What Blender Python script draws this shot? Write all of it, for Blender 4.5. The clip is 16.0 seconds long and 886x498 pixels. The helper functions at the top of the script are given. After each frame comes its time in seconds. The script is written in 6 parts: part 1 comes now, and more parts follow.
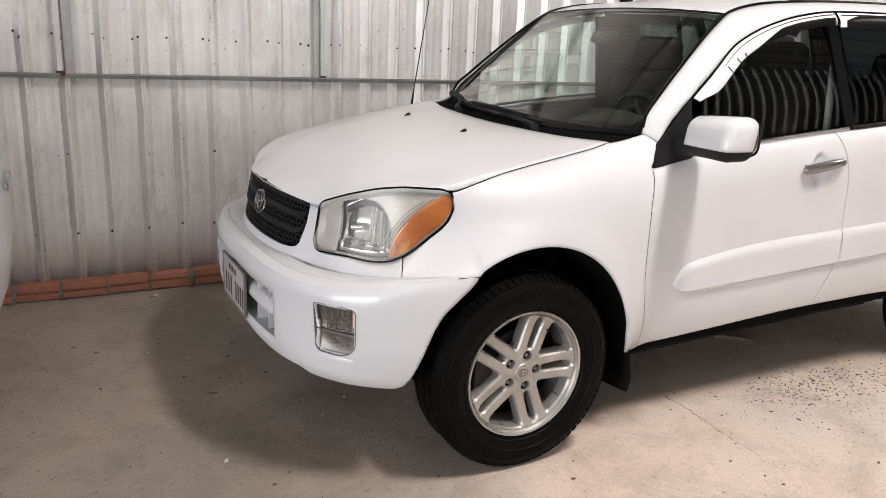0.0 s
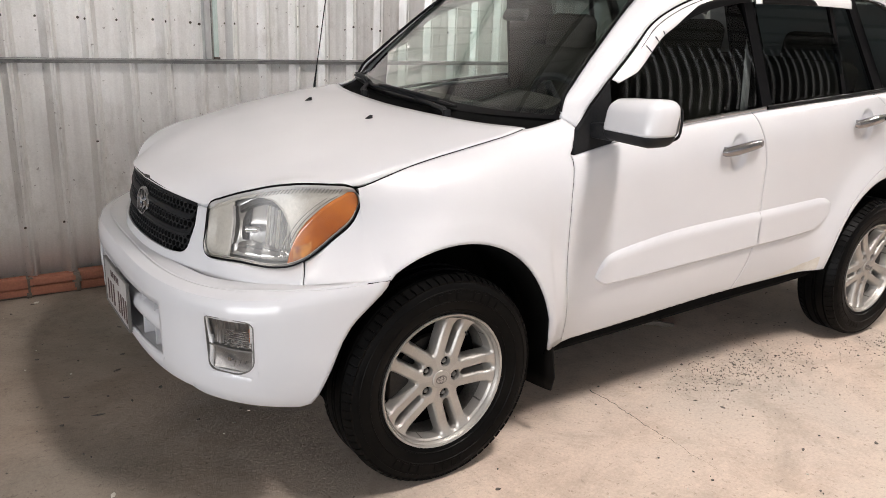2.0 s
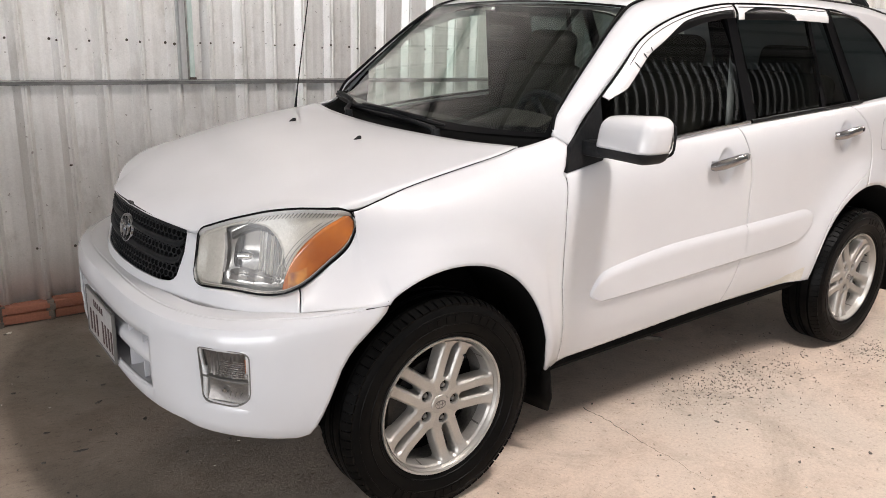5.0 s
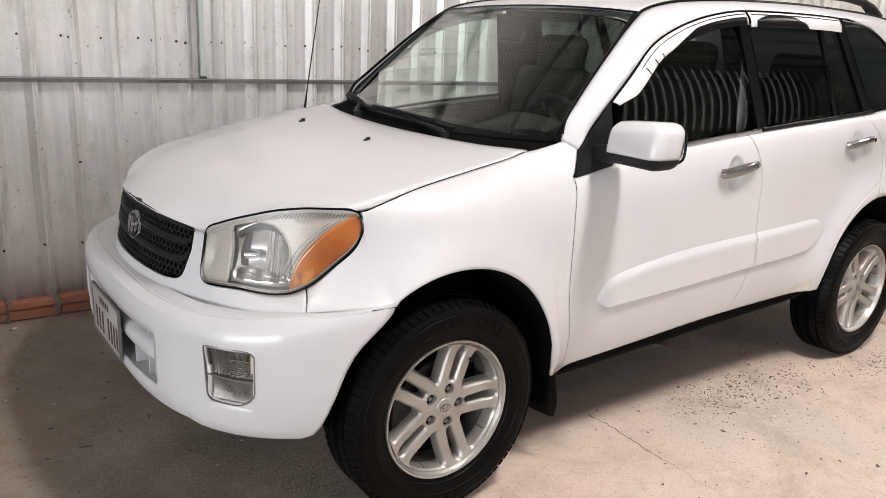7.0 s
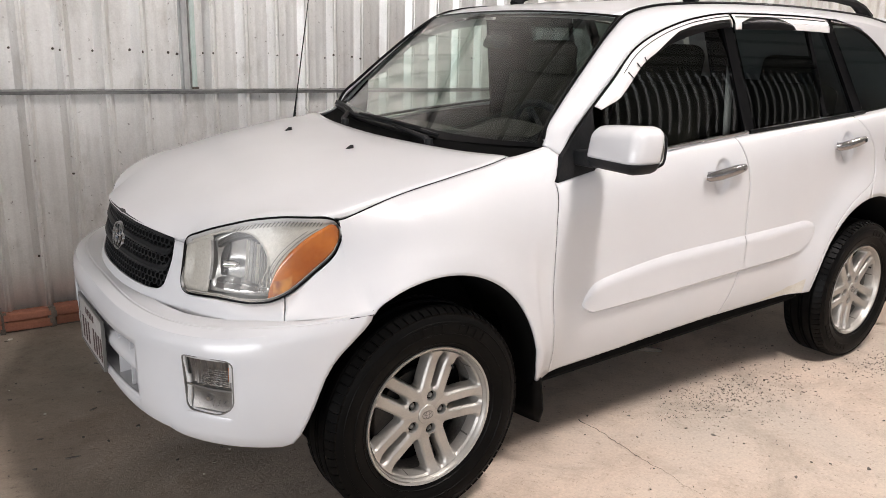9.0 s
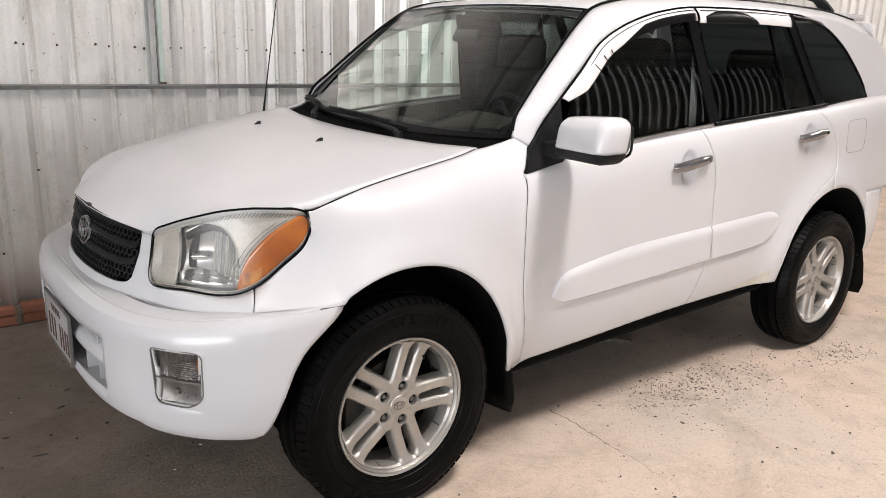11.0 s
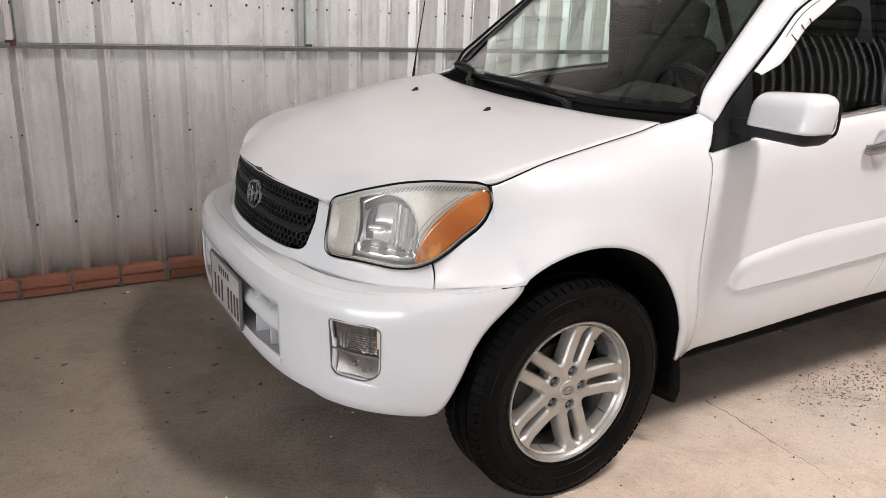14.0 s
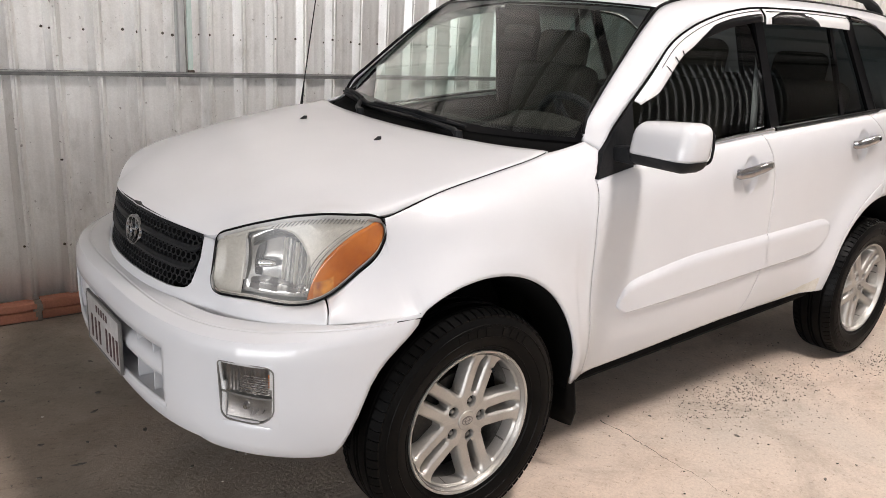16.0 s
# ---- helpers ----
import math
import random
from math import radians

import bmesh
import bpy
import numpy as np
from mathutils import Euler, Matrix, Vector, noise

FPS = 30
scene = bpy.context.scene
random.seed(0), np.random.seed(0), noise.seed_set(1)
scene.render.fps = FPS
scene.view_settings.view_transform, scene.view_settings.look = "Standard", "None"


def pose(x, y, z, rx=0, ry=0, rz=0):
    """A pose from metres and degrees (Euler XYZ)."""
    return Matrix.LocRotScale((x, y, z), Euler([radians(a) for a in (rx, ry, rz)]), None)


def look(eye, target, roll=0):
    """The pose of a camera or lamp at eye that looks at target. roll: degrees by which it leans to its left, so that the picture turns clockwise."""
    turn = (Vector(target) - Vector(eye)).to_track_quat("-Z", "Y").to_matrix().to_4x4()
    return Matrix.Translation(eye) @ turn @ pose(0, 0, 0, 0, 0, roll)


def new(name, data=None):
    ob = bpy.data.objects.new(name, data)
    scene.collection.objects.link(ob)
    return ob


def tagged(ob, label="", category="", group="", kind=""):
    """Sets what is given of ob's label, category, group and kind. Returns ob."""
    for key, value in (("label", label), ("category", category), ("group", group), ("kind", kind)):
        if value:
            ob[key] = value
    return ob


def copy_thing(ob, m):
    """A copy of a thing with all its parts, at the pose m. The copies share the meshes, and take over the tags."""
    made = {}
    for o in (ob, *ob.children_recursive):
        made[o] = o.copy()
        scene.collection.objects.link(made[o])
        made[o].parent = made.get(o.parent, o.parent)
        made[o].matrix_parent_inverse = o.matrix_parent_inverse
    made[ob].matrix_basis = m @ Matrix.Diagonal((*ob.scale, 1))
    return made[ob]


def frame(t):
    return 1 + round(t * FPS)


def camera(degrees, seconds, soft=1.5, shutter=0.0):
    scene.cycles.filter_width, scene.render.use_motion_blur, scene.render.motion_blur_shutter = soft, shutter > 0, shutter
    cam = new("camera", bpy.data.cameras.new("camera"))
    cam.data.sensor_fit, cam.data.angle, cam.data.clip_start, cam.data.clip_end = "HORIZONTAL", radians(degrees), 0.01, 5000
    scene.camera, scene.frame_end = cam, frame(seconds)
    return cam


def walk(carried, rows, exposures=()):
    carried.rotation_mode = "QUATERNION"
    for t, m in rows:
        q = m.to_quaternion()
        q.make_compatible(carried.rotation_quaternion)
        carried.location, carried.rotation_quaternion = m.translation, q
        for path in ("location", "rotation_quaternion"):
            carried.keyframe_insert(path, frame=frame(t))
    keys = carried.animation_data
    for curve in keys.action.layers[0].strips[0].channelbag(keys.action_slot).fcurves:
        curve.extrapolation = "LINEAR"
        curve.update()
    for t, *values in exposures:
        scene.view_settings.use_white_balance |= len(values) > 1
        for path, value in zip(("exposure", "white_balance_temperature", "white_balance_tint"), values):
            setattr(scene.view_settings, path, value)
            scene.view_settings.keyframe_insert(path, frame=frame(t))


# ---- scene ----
cam = camera(60.2, 16.0, soft=0.75)
PATH = [
    (0, (-1.355, -2.77, 1.394), (-0.452, -1.064, 0.87), 2.5),
    (0.5, (-1.37, -2.656, 1.415), (-0.381, -1.001, 0.883), 2.3),
    (1, (-1.328, -2.603, 1.41), (-0.273, -0.994, 0.866), 2.4),
    (1.5, (-1.238, -2.63, 1.404), (-0.165, -1.037, 0.848), 2.4),
    (2, (-1.225, -2.59, 1.398), (-0.143, -1.007, 0.83), 2.4),
    (2.5, (-1.271, -2.502, 1.402), (-0.173, -0.93, 0.834), 2.3),
    (3, (-1.325, -2.403, 1.408), (-0.198, -0.847, 0.853), 2.3),
    (3.5, (-1.333, -2.366, 1.413), (-0.17, -0.829, 0.877), 2.3),
    (4, (-1.307, -2.433, 1.408), (-0.124, -0.907, 0.886), 2.3),
    (4.5, (-1.27, -2.504, 1.407), (-0.094, -0.972, 0.889), 2.1),
    (5, (-1.269, -2.505, 1.41), (-0.115, -0.961, 0.878), 1.8),
    (5.2, (-1.289, -2.472, 1.401), (-0.143, -0.922, 0.866), 1.7),
    (7.3, (-1.256, -2.51, 1.402), (-0.116, -0.951, 0.882), 2.9),
    (7.5, (-1.236, -2.535, 1.398), (-0.101, -0.973, 0.878), 3.0),
    (8, (-1.203, -2.569, 1.401), (-0.089, -0.992, 0.88), 2.8),
    (8.5, (-1.198, -2.564, 1.409), (-0.091, -0.981, 0.891), 2.2),
    (9, (-1.198, -2.548, 1.409), (-0.073, -0.974, 0.901), 1.8),
    (9.2, (-1.194, -2.547, 1.407), (-0.04, -0.994, 0.9), 1.9),
    (11.3, (-1.198, -2.573, 1.387), (-0.019, -1.04, 0.879), 1.8),
    (11.5, (-1.2, -2.575, 1.391), (-0.033, -1.033, 0.881), 1.8),
    (12, (-1.198, -2.572, 1.401), (-0.056, -1.013, 0.883), 1.8),
    (12.5, (-1.193, -2.576, 1.399), (-0.09, -0.992, 0.875), 1.9),
    (13, (-1.22, -2.553, 1.395), (-0.189, -0.929, 0.848), 2.0),
    (13.5, (-1.291, -2.432, 1.39), (-0.301, -0.792, 0.814), 2.4),
    (14, (-1.351, -2.344, 1.386), (-0.376, -0.705, 0.783), 2.5),
    (14.5, (-1.349, -2.322, 1.383), (-0.344, -0.706, 0.77), 2.7),
    (15, (-1.336, -2.319, 1.39), (-0.268, -0.737, 0.79), 2.7),
    (15.5, (-1.33, -2.319, 1.396), (-0.175, -0.786, 0.834), 3.1),
    (16, (-1.33, -2.314, 1.405), (-0.121, -0.814, 0.869), 3.2),
]
walk(cam, [(t, look(eye, target, roll)) for t, eye, target, roll in PATH])


# ---- world, lights, exposure ----
scene.view_settings.exposure = -0.19
world = bpy.data.worlds.new("world")
scene.world = world
world.use_nodes = True
_wn = world.node_tree
_sky = _wn.nodes.new("ShaderNodeTexSky")
_sky.sky_type = "NISHITA"
_sky.sun_disc = False
_sky.sun_elevation = radians(62)
_sky.sun_rotation = radians(150)
_wn.links.new(_sky.outputs[0], _wn.nodes["Background"].inputs[0])
_wn.nodes["Background"].inputs[1].default_value = 0.06
ROOF_Z = 4.3
# unseen openings: the first set from cast shadows, the farther two added
SKYLIGHTS = [(0.88, -2.3, 0.55, 1.15), (7.0, -2.0, 1.0, 1.5), (13.0, -2.0, 1.0, 1.5)]  # x, y, width, length of the roof openings


def area(name, m, sx, sy, watts, colour=(1, 1, 1)):
    ob = new(name, bpy.data.lights.new(name, "AREA"))
    ob.data.shape, ob.data.size, ob.data.size_y, ob.data.energy, ob.data.color = "RECTANGLE", sx, sy, watts, colour
    ob.matrix_basis = m
    return ob


for _x, _y, _w, _l in SKYLIGHTS:
    area("skylight_lamp", pose(_x, _y, ROOF_Z + 0.12), _w, _l, 285, (1.0, 0.925, 0.895))
# unseen fill lamp added to brighten the car's front
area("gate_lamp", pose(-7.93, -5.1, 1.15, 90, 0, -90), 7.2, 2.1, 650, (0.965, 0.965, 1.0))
# unseen fill lamp added on the camera's side for flank and wall
area("yard_lamp", pose(-1.6, -9.35, 1.45, 90, 0, 0), 9.4, 2.6, 60, (1.0, 0.94, 0.925))
area("slat_gate_lamp", pose(10.5, -9.6, 2.2, 90, 0, 0), 14.0, 3.6, 280, (1.0, 0.955, 0.945))


# ---- materials ----
def material(name, colour, rough=0.5, metal=0.0, **more):
    m = bpy.data.materials.new(name)
    m.use_nodes = True
    b = m.node_tree.nodes["Principled BSDF"]
    b.inputs["Base Color"].default_value = (*colour, 1)
    b.inputs["Roughness"].default_value = rough
    b.inputs["Metallic"].default_value = metal
    for key, value in more.items():
        b.inputs[key.replace("_", " ")].default_value = value
    return m


def textured(m, low, high, scale, rough=None, bump=0.0, fine=None, stretch=(1, 1, 1), detail=6.0, mid=(0.35, 0.65)):
    """Mottles a material between two colours by noise, with a second, finer noise and a bump."""
    t = m.node_tree
    b = t.nodes["Principled BSDF"]
    co = t.nodes.new("ShaderNodeTexCoord")
    mp = t.nodes.new("ShaderNodeMapping")
    mp.inputs["Scale"].default_value = stretch
    t.links.new(co.outputs["Object"], mp.inputs[0])
    n1 = t.nodes.new("ShaderNodeTexNoise")
    n1.inputs["Scale"].default_value, n1.inputs["Detail"].default_value = scale, detail
    n2 = t.nodes.new("ShaderNodeTexNoise")
    n2.inputs["Scale"].default_value, n2.inputs["Detail"].default_value = fine or scale * 14, 4.0
    for n in (n1, n2):
        t.links.new(mp.outputs[0], n.inputs["Vector"])
    mix = t.nodes.new("ShaderNodeMath")
    mix.operation = "MULTIPLY_ADD"
    mix.inputs[1].default_value = 0.35
    t.links.new(n2.outputs["Fac"], mix.inputs[0])
    sc = t.nodes.new("ShaderNodeMath")
    sc.operation = "MULTIPLY"
    sc.inputs[1].default_value = 0.65
    t.links.new(n1.outputs["Fac"], sc.inputs[0])
    t.links.new(sc.outputs[0], mix.inputs[2])
    ramp = t.nodes.new("ShaderNodeValToRGB")
    ramp.color_ramp.elements[0].position, ramp.color_ramp.elements[1].position = mid
    ramp.color_ramp.elements[0].color, ramp.color_ramp.elements[1].color = (*low, 1), (*high, 1)
    t.links.new(mix.outputs[0], ramp.inputs[0])
    t.links.new(ramp.outputs[0], b.inputs["Base Color"])
    if rough:
        mr = t.nodes.new("ShaderNodeMapRange")
        mr.inputs["To Min"].default_value, mr.inputs["To Max"].default_value = rough
        t.links.new(mix.outputs[0], mr.inputs["Value"])
        t.links.new(mr.outputs[0], b.inputs["Roughness"])
    if bump:
        bp = t.nodes.new("ShaderNodeBump")
        bp.inputs["Strength"].default_value, bp.inputs["Distance"].default_value = bump, 0.01
        t.links.new(mix.outputs[0], bp.inputs["Height"])
        t.links.new(bp.outputs[0], b.inputs["Normal"])
    return m


def pane(name, tint, gloss=0.02, ior=1.5):
    """A thin pane: sees straight through with a tint, mirrors by Fresnel."""
    m = bpy.data.materials.new(name)
    m.use_nodes = True
    t = m.node_tree
    t.nodes.remove(t.nodes["Principled BSDF"])
    tr = t.nodes.new("ShaderNodeBsdfTransparent")
    tr.inputs[0].default_value = (*tint, 1)
    gl = t.nodes.new("ShaderNodeBsdfGlossy")
    gl.inputs["Roughness"].default_value = gloss
    lw = t.nodes.new("ShaderNodeLayerWeight")
    lw.inputs[0].default_value = 0.5
    pw = t.nodes.new("ShaderNodeMath")
    pw.operation = "POWER"
    pw.inputs[1].default_value = 5.0
    t.links.new(lw.outputs["Facing"], pw.inputs[0])
    fr = t.nodes.new("ShaderNodeMapRange")
    fr.inputs["To Min"].default_value = ((ior - 1) / (ior + 1)) ** 2
    t.links.new(pw.outputs[0], fr.inputs["Value"])
    mx = t.nodes.new("ShaderNodeMixShader")
    t.links.new(fr.outputs[0], mx.inputs[0])
    t.links.new(tr.outputs[0], mx.inputs[1])
    t.links.new(gl.outputs[0], mx.inputs[2])
    t.links.new(mx.outputs[0], t.nodes["Material Output"].inputs[0])
    return m


PAINT = textured(material("white_paint", (0.8, 0.8, 0.8), 0.42, Coat_Weight=0.5, Coat_Roughness=0.03), (0.58, 0.582, 0.598), (0.615, 0.617, 0.632), 1.2, fine=5.0)
BLACK = textured(material("black_plastic", (0.02, 0.02, 0.02), 0.5, Specular_IOR_Level=0.12), (0.007, 0.008, 0.009), (0.02, 0.02, 0.021), 9.0, rough=(0.4, 0.6), bump=0.05)
GLOSSBLACK = material("gloss_black", (0.004, 0.004, 0.0045), 0.3, Specular_IOR_Level=0.08)
DARK = material("dark_underbody", (0.0025, 0.0025, 0.0025), 0.95, Specular_IOR_Level=0.1)
RUBBER = textured(material("tyre_rubber", (0.01, 0.01, 0.01), 0.5, Specular_IOR_Level=0.085), (0.0012, 0.0012, 0.0012), (0.0034, 0.0032, 0.003), 18.0, rough=(0.36, 0.55), bump=0.04)
ALLOY = textured(material("silver_alloy", (0.6, 0.59, 0.57), 0.45, 0.7), (0.38, 0.365, 0.34), (0.47, 0.452, 0.42), 12.0, rough=(0.38, 0.50))
# alloy darkened to stand for the shade inside the wheel
DIM_ALLOY = textured(material("dim_alloy", (0.25, 0.24, 0.22), 0.6, 0.4), (0.10, 0.095, 0.088), (0.24, 0.23, 0.21), 9.0, rough=(0.5, 0.7))
CHROME = material("chrome", (0.62, 0.62, 0.63), 0.12, 1.0)
# chrome darkened to stand for the dark floor it mirrors
GRIPCHROME = textured(material("dim_chrome", (0.4, 0.4, 0.4), 0.16, 1.0), (0.26, 0.26, 0.265), (0.42, 0.42, 0.43), 26.0, stretch=(0.3, 1, 1))
STEEL = textured(material("brake_steel", (0.3, 0.3, 0.3), 0.4, 0.9), (0.16, 0.15, 0.15), (0.3, 0.29, 0.28), 20.0)
BRAKE = textured(material("brake_iron", (0.05, 0.045, 0.04), 0.6, 0.3), (0.012, 0.011, 0.010), (0.055, 0.048, 0.042), 14.0, rough=(0.5, 0.7))
WINDSHIELD = pane("windshield_glass", (0.82, 0.91, 0.86), gloss=0.0, ior=2.15)
# glass darkened to stand for the cabin's shade
DIM_GLASS = pane("tinted_glass", (0.26, 0.29, 0.28), ior=1.38)
DARKTINT = pane("dark_tinted_glass", (0.11, 0.135, 0.13), ior=1.12)
LENS = pane("lamp_lens", (0.96, 0.95, 0.92), gloss=0.28)
AMBER = textured(material("amber_lens", (0.85, 0.3, 0.02), 0.12, Coat_Weight=1.0, Coat_Roughness=0.03), (0.30, 0.070, 0.008), (0.50, 0.155, 0.022), 7.0, detail=1.5, mid=(0.36, 0.62))
GOLD = textured(material("golden_lens", (0.8, 0.4, 0.05), 0.4, Coat_Weight=0.3, Coat_Roughness=0.1), (0.20, 0.045, 0.006), (0.62, 0.25, 0.035), 48.0, detail=2.0, mid=(0.38, 0.62))
REFLECTOR = textured(material("lamp_reflector", (0.75, 0.74, 0.7), 0.2, 0.62), (0.30, 0.30, 0.295), (0.60, 0.595, 0.58), 16.0, rough=(0.12, 0.30))
HOUSING = textured(material("lamp_housing", (0.85, 0.83, 0.78), 0.3, 0.0), (0.36, 0.345, 0.312), (0.52, 0.50, 0.46), 10.0)
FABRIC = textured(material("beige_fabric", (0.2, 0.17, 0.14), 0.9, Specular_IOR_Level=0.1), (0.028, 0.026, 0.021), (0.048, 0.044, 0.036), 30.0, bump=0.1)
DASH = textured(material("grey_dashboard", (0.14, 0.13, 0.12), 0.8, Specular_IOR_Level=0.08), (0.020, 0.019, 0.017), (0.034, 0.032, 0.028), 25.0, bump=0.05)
PLATE = textured(material("plate_white", (0.6, 0.58, 0.55), 0.4), (0.27, 0.26, 0.25), (0.42, 0.41, 0.40), 12.0)
PLATEINK = material("faded_plate_ink", (0.06, 0.03, 0.028), 0.6)
PURLIN = textured(material("galvanised_steel", (0.4, 0.4, 0.4), 0.45, 0.7), (0.27, 0.27, 0.27), (0.46, 0.46, 0.45), 5.0, rough=(0.3, 0.55))


def concrete():
    """Dusty concrete: pink-beige and grey patches, stains, specks and a rough skin."""
    m = material("concrete_floor", (0.45, 0.39, 0.34), 0.8)
    t = m.node_tree
    b = t.nodes["Principled BSDF"]
    co = t.nodes.new("ShaderNodeTexCoord")

    def noise_at(scale, detail, rough=0.6, warp=0.0):
        n = t.nodes.new("ShaderNodeTexNoise")
        n.inputs["Scale"].default_value, n.inputs["Detail"].default_value, n.inputs["Roughness"].default_value, n.inputs["Distortion"].default_value = scale, detail, rough, warp
        t.links.new(co.outputs["Object"], n.inputs["Vector"])
        return n.outputs["Fac"]

    def ramp(fac, *stops):
        r = t.nodes.new("ShaderNodeValToRGB")
        for e, (p, c) in zip(list(r.color_ramp.elements) + [r.color_ramp.elements.new(0.5) for _ in stops[2:]], stops):
            e.position, e.color = p, (*c, 1)
        t.links.new(fac, r.inputs[0])
        return r.outputs[0]

    def blend(kind, fac, a, b2):
        x = t.nodes.new("ShaderNodeMix")
        x.data_type, x.blend_type = "RGBA", kind
        x.inputs["Factor"].default_value = fac
        t.links.new(a, x.inputs["A"])
        t.links.new(b2, x.inputs["B"])
        return x.outputs["Result"]

    base = ramp(noise_at(0.75, 5, 0.6, 0.6), (0.36, (0.50, 0.437, 0.372)), (0.64, (0.62, 0.502, 0.41)))
    # darkening towards -x, put into the colour for the dimmer light there
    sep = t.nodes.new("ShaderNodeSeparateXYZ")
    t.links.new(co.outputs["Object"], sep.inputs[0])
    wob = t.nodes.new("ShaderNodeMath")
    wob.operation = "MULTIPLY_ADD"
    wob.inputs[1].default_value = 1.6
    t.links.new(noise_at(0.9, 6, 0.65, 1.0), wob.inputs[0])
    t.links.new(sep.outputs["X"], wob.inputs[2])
    dim_side = ramp(wob.outputs[0], (0.0, (0.49, 0.49, 0.477)), (1.0, (1, 1, 1)))
    stain = ramp(noise_at(3.4, 10, 0.72, 0.5), (0.36, (0.55, 0.53, 0.50)), (0.54, (1.03, 1.02, 1.01)))
    pale = ramp(noise_at(5.5, 7, 0.7, 0.3), (0.60, (1, 1, 1)), (0.74, (1.22, 1.2, 1.17)))
    speck = ramp(noise_at(42, 6, 0.75), (0.34, (0.40, 0.37, 0.34)), (0.43, (1, 1, 1)))
    skin = noise_at(85, 6, 0.7)
    grain = ramp(skin, (0.3, (0.74, 0.74, 0.74)), (0.7, (1.14, 1.14, 1.14)))
    out = base
    for layer, f in ((dim_side, 1.0), (stain, 0.5), (pale, 0.7), (speck, 0.65), (grain, 0.62)):
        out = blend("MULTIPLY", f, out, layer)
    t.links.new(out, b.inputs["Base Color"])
    bp = t.nodes.new("ShaderNodeBump")
    bp.inputs["Strength"].default_value, bp.inputs["Distance"].default_value = 0.6, 0.005
    t.links.new(skin, bp.inputs["Height"])
    t.links.new(bp.outputs[0], b.inputs["Normal"])
    return m


CONCRETE = concrete()


def galvanised():
    """Old zinc-coated sheet: cloudy, streaked from top to bottom, spotted and dented."""
    m = material("galvanised_sheet", (0.7, 0.7, 0.68), 0.5, 0.62)
    t = m.node_tree
    b = t.nodes["Principled BSDF"]
    co = t.nodes.new("ShaderNodeTexCoord")

    def noise_at(scale, detail, stretch=(1, 1, 1), rough=0.6):
        mp = t.nodes.new("ShaderNodeMapping")
        mp.inputs["Scale"].default_value = stretch
        t.links.new(co.outputs["Object"], mp.inputs[0])
        n = t.nodes.new("ShaderNodeTexNoise")
        n.inputs["Scale"].default_value, n.inputs["Detail"].default_value, n.inputs["Roughness"].default_value = scale, detail, rough
        t.links.new(mp.outputs[0], n.inputs["Vector"])
        return n.outputs["Fac"]

    def ramp(fac, p0, c0, p1, c1):
        r = t.nodes.new("ShaderNodeValToRGB")
        for e, p, c in zip(r.color_ramp.elements, (p0, p1), (c0, c1)):
            e.position, e.color = p, (*c, 1)
        t.links.new(fac, r.inputs[0])
        return r.outputs[0]

    out = ramp(noise_at(1.6, 6), 0.35, (0.80, 0.79, 0.77), 0.65, (0.92, 0.915, 0.90))
    for layer, f in ((ramp(noise_at(22, 5, (1, 1, 0.07)), 0.36, (0.84, 0.83, 0.82), 0.6, (1.02, 1.02, 1.02)), 0.45),
                     (ramp(noise_at(7, 8, (1, 1, 0.5), 0.7), 0.33, (0.70, 0.68, 0.65), 0.48, (1, 1, 1)), 0.55),
                     (ramp(noise_at(40, 3), 0.27, (0.35, 0.32, 0.30), 0.33, (1, 1, 1)), 0.7),
                     (ramp(noise_at(120, 3), 0.3, (0.88, 0.88, 0.88), 0.7, (1.10, 1.10, 1.10)), 0.45)):
        x = t.nodes.new("ShaderNodeMix")
        x.data_type, x.blend_type = "RGBA", "MULTIPLY"
        x.inputs["Factor"].default_value = f
        t.links.new(out, x.inputs["A"])
        t.links.new(layer, x.inputs["B"])
        out = x.outputs["Result"]
    t.links.new(out, b.inputs["Base Color"])
    mr = t.nodes.new("ShaderNodeMapRange")
    mr.inputs["To Min"].default_value, mr.inputs["To Max"].default_value = 0.36, 0.55
    t.links.new(noise_at(9, 5), mr.inputs["Value"])
    t.links.new(mr.outputs[0], b.inputs["Roughness"])
    normal = None
    for fac, strength, far in ((noise_at(4.5, 2, (1, 1, 0.6)), 0.55, 0.02), (noise_at(30, 3, (1, 1, 0.5)), 0.18, 0.004)):
        bp = t.nodes.new("ShaderNodeBump")
        bp.inputs["Strength"].default_value, bp.inputs["Distance"].default_value = strength, far
        t.links.new(fac, bp.inputs["Height"])
        if normal:
            t.links.new(normal, bp.inputs["Normal"])
        normal = bp.outputs[0]
    t.links.new(normal, b.inputs["Normal"])
    return m


GALV = galvanised()
RAILSTEEL = textured(material("rail_steel", (0.25, 0.25, 0.25), 0.5, 0.6), (0.13, 0.13, 0.13), (0.30, 0.30, 0.29), 7.0, rough=(0.4, 0.6), stretch=(0.4, 1, 1))
POSTSTEEL = textured(material("post_steel", (0.5, 0.5, 0.5), 0.45, 0.6), (0.36, 0.36, 0.36), (0.56, 0.56, 0.55), 6.0, rough=(0.3, 0.5), stretch=(1, 1, 0.3))
BRICK = textured(material("red_brick", (0.35, 0.13, 0.07), 0.85), (0.20, 0.078, 0.048), (0.33, 0.135, 0.085), 7.0, bump=0.25)
MORTAR = textured(material("mortar", (0.3, 0.27, 0.24), 0.95), (0.07, 0.058, 0.048), (0.17, 0.145, 0.12), 11.0, bump=0.4)
SCREW = material("rusty_screw", (0.06, 0.045, 0.035), 0.7)
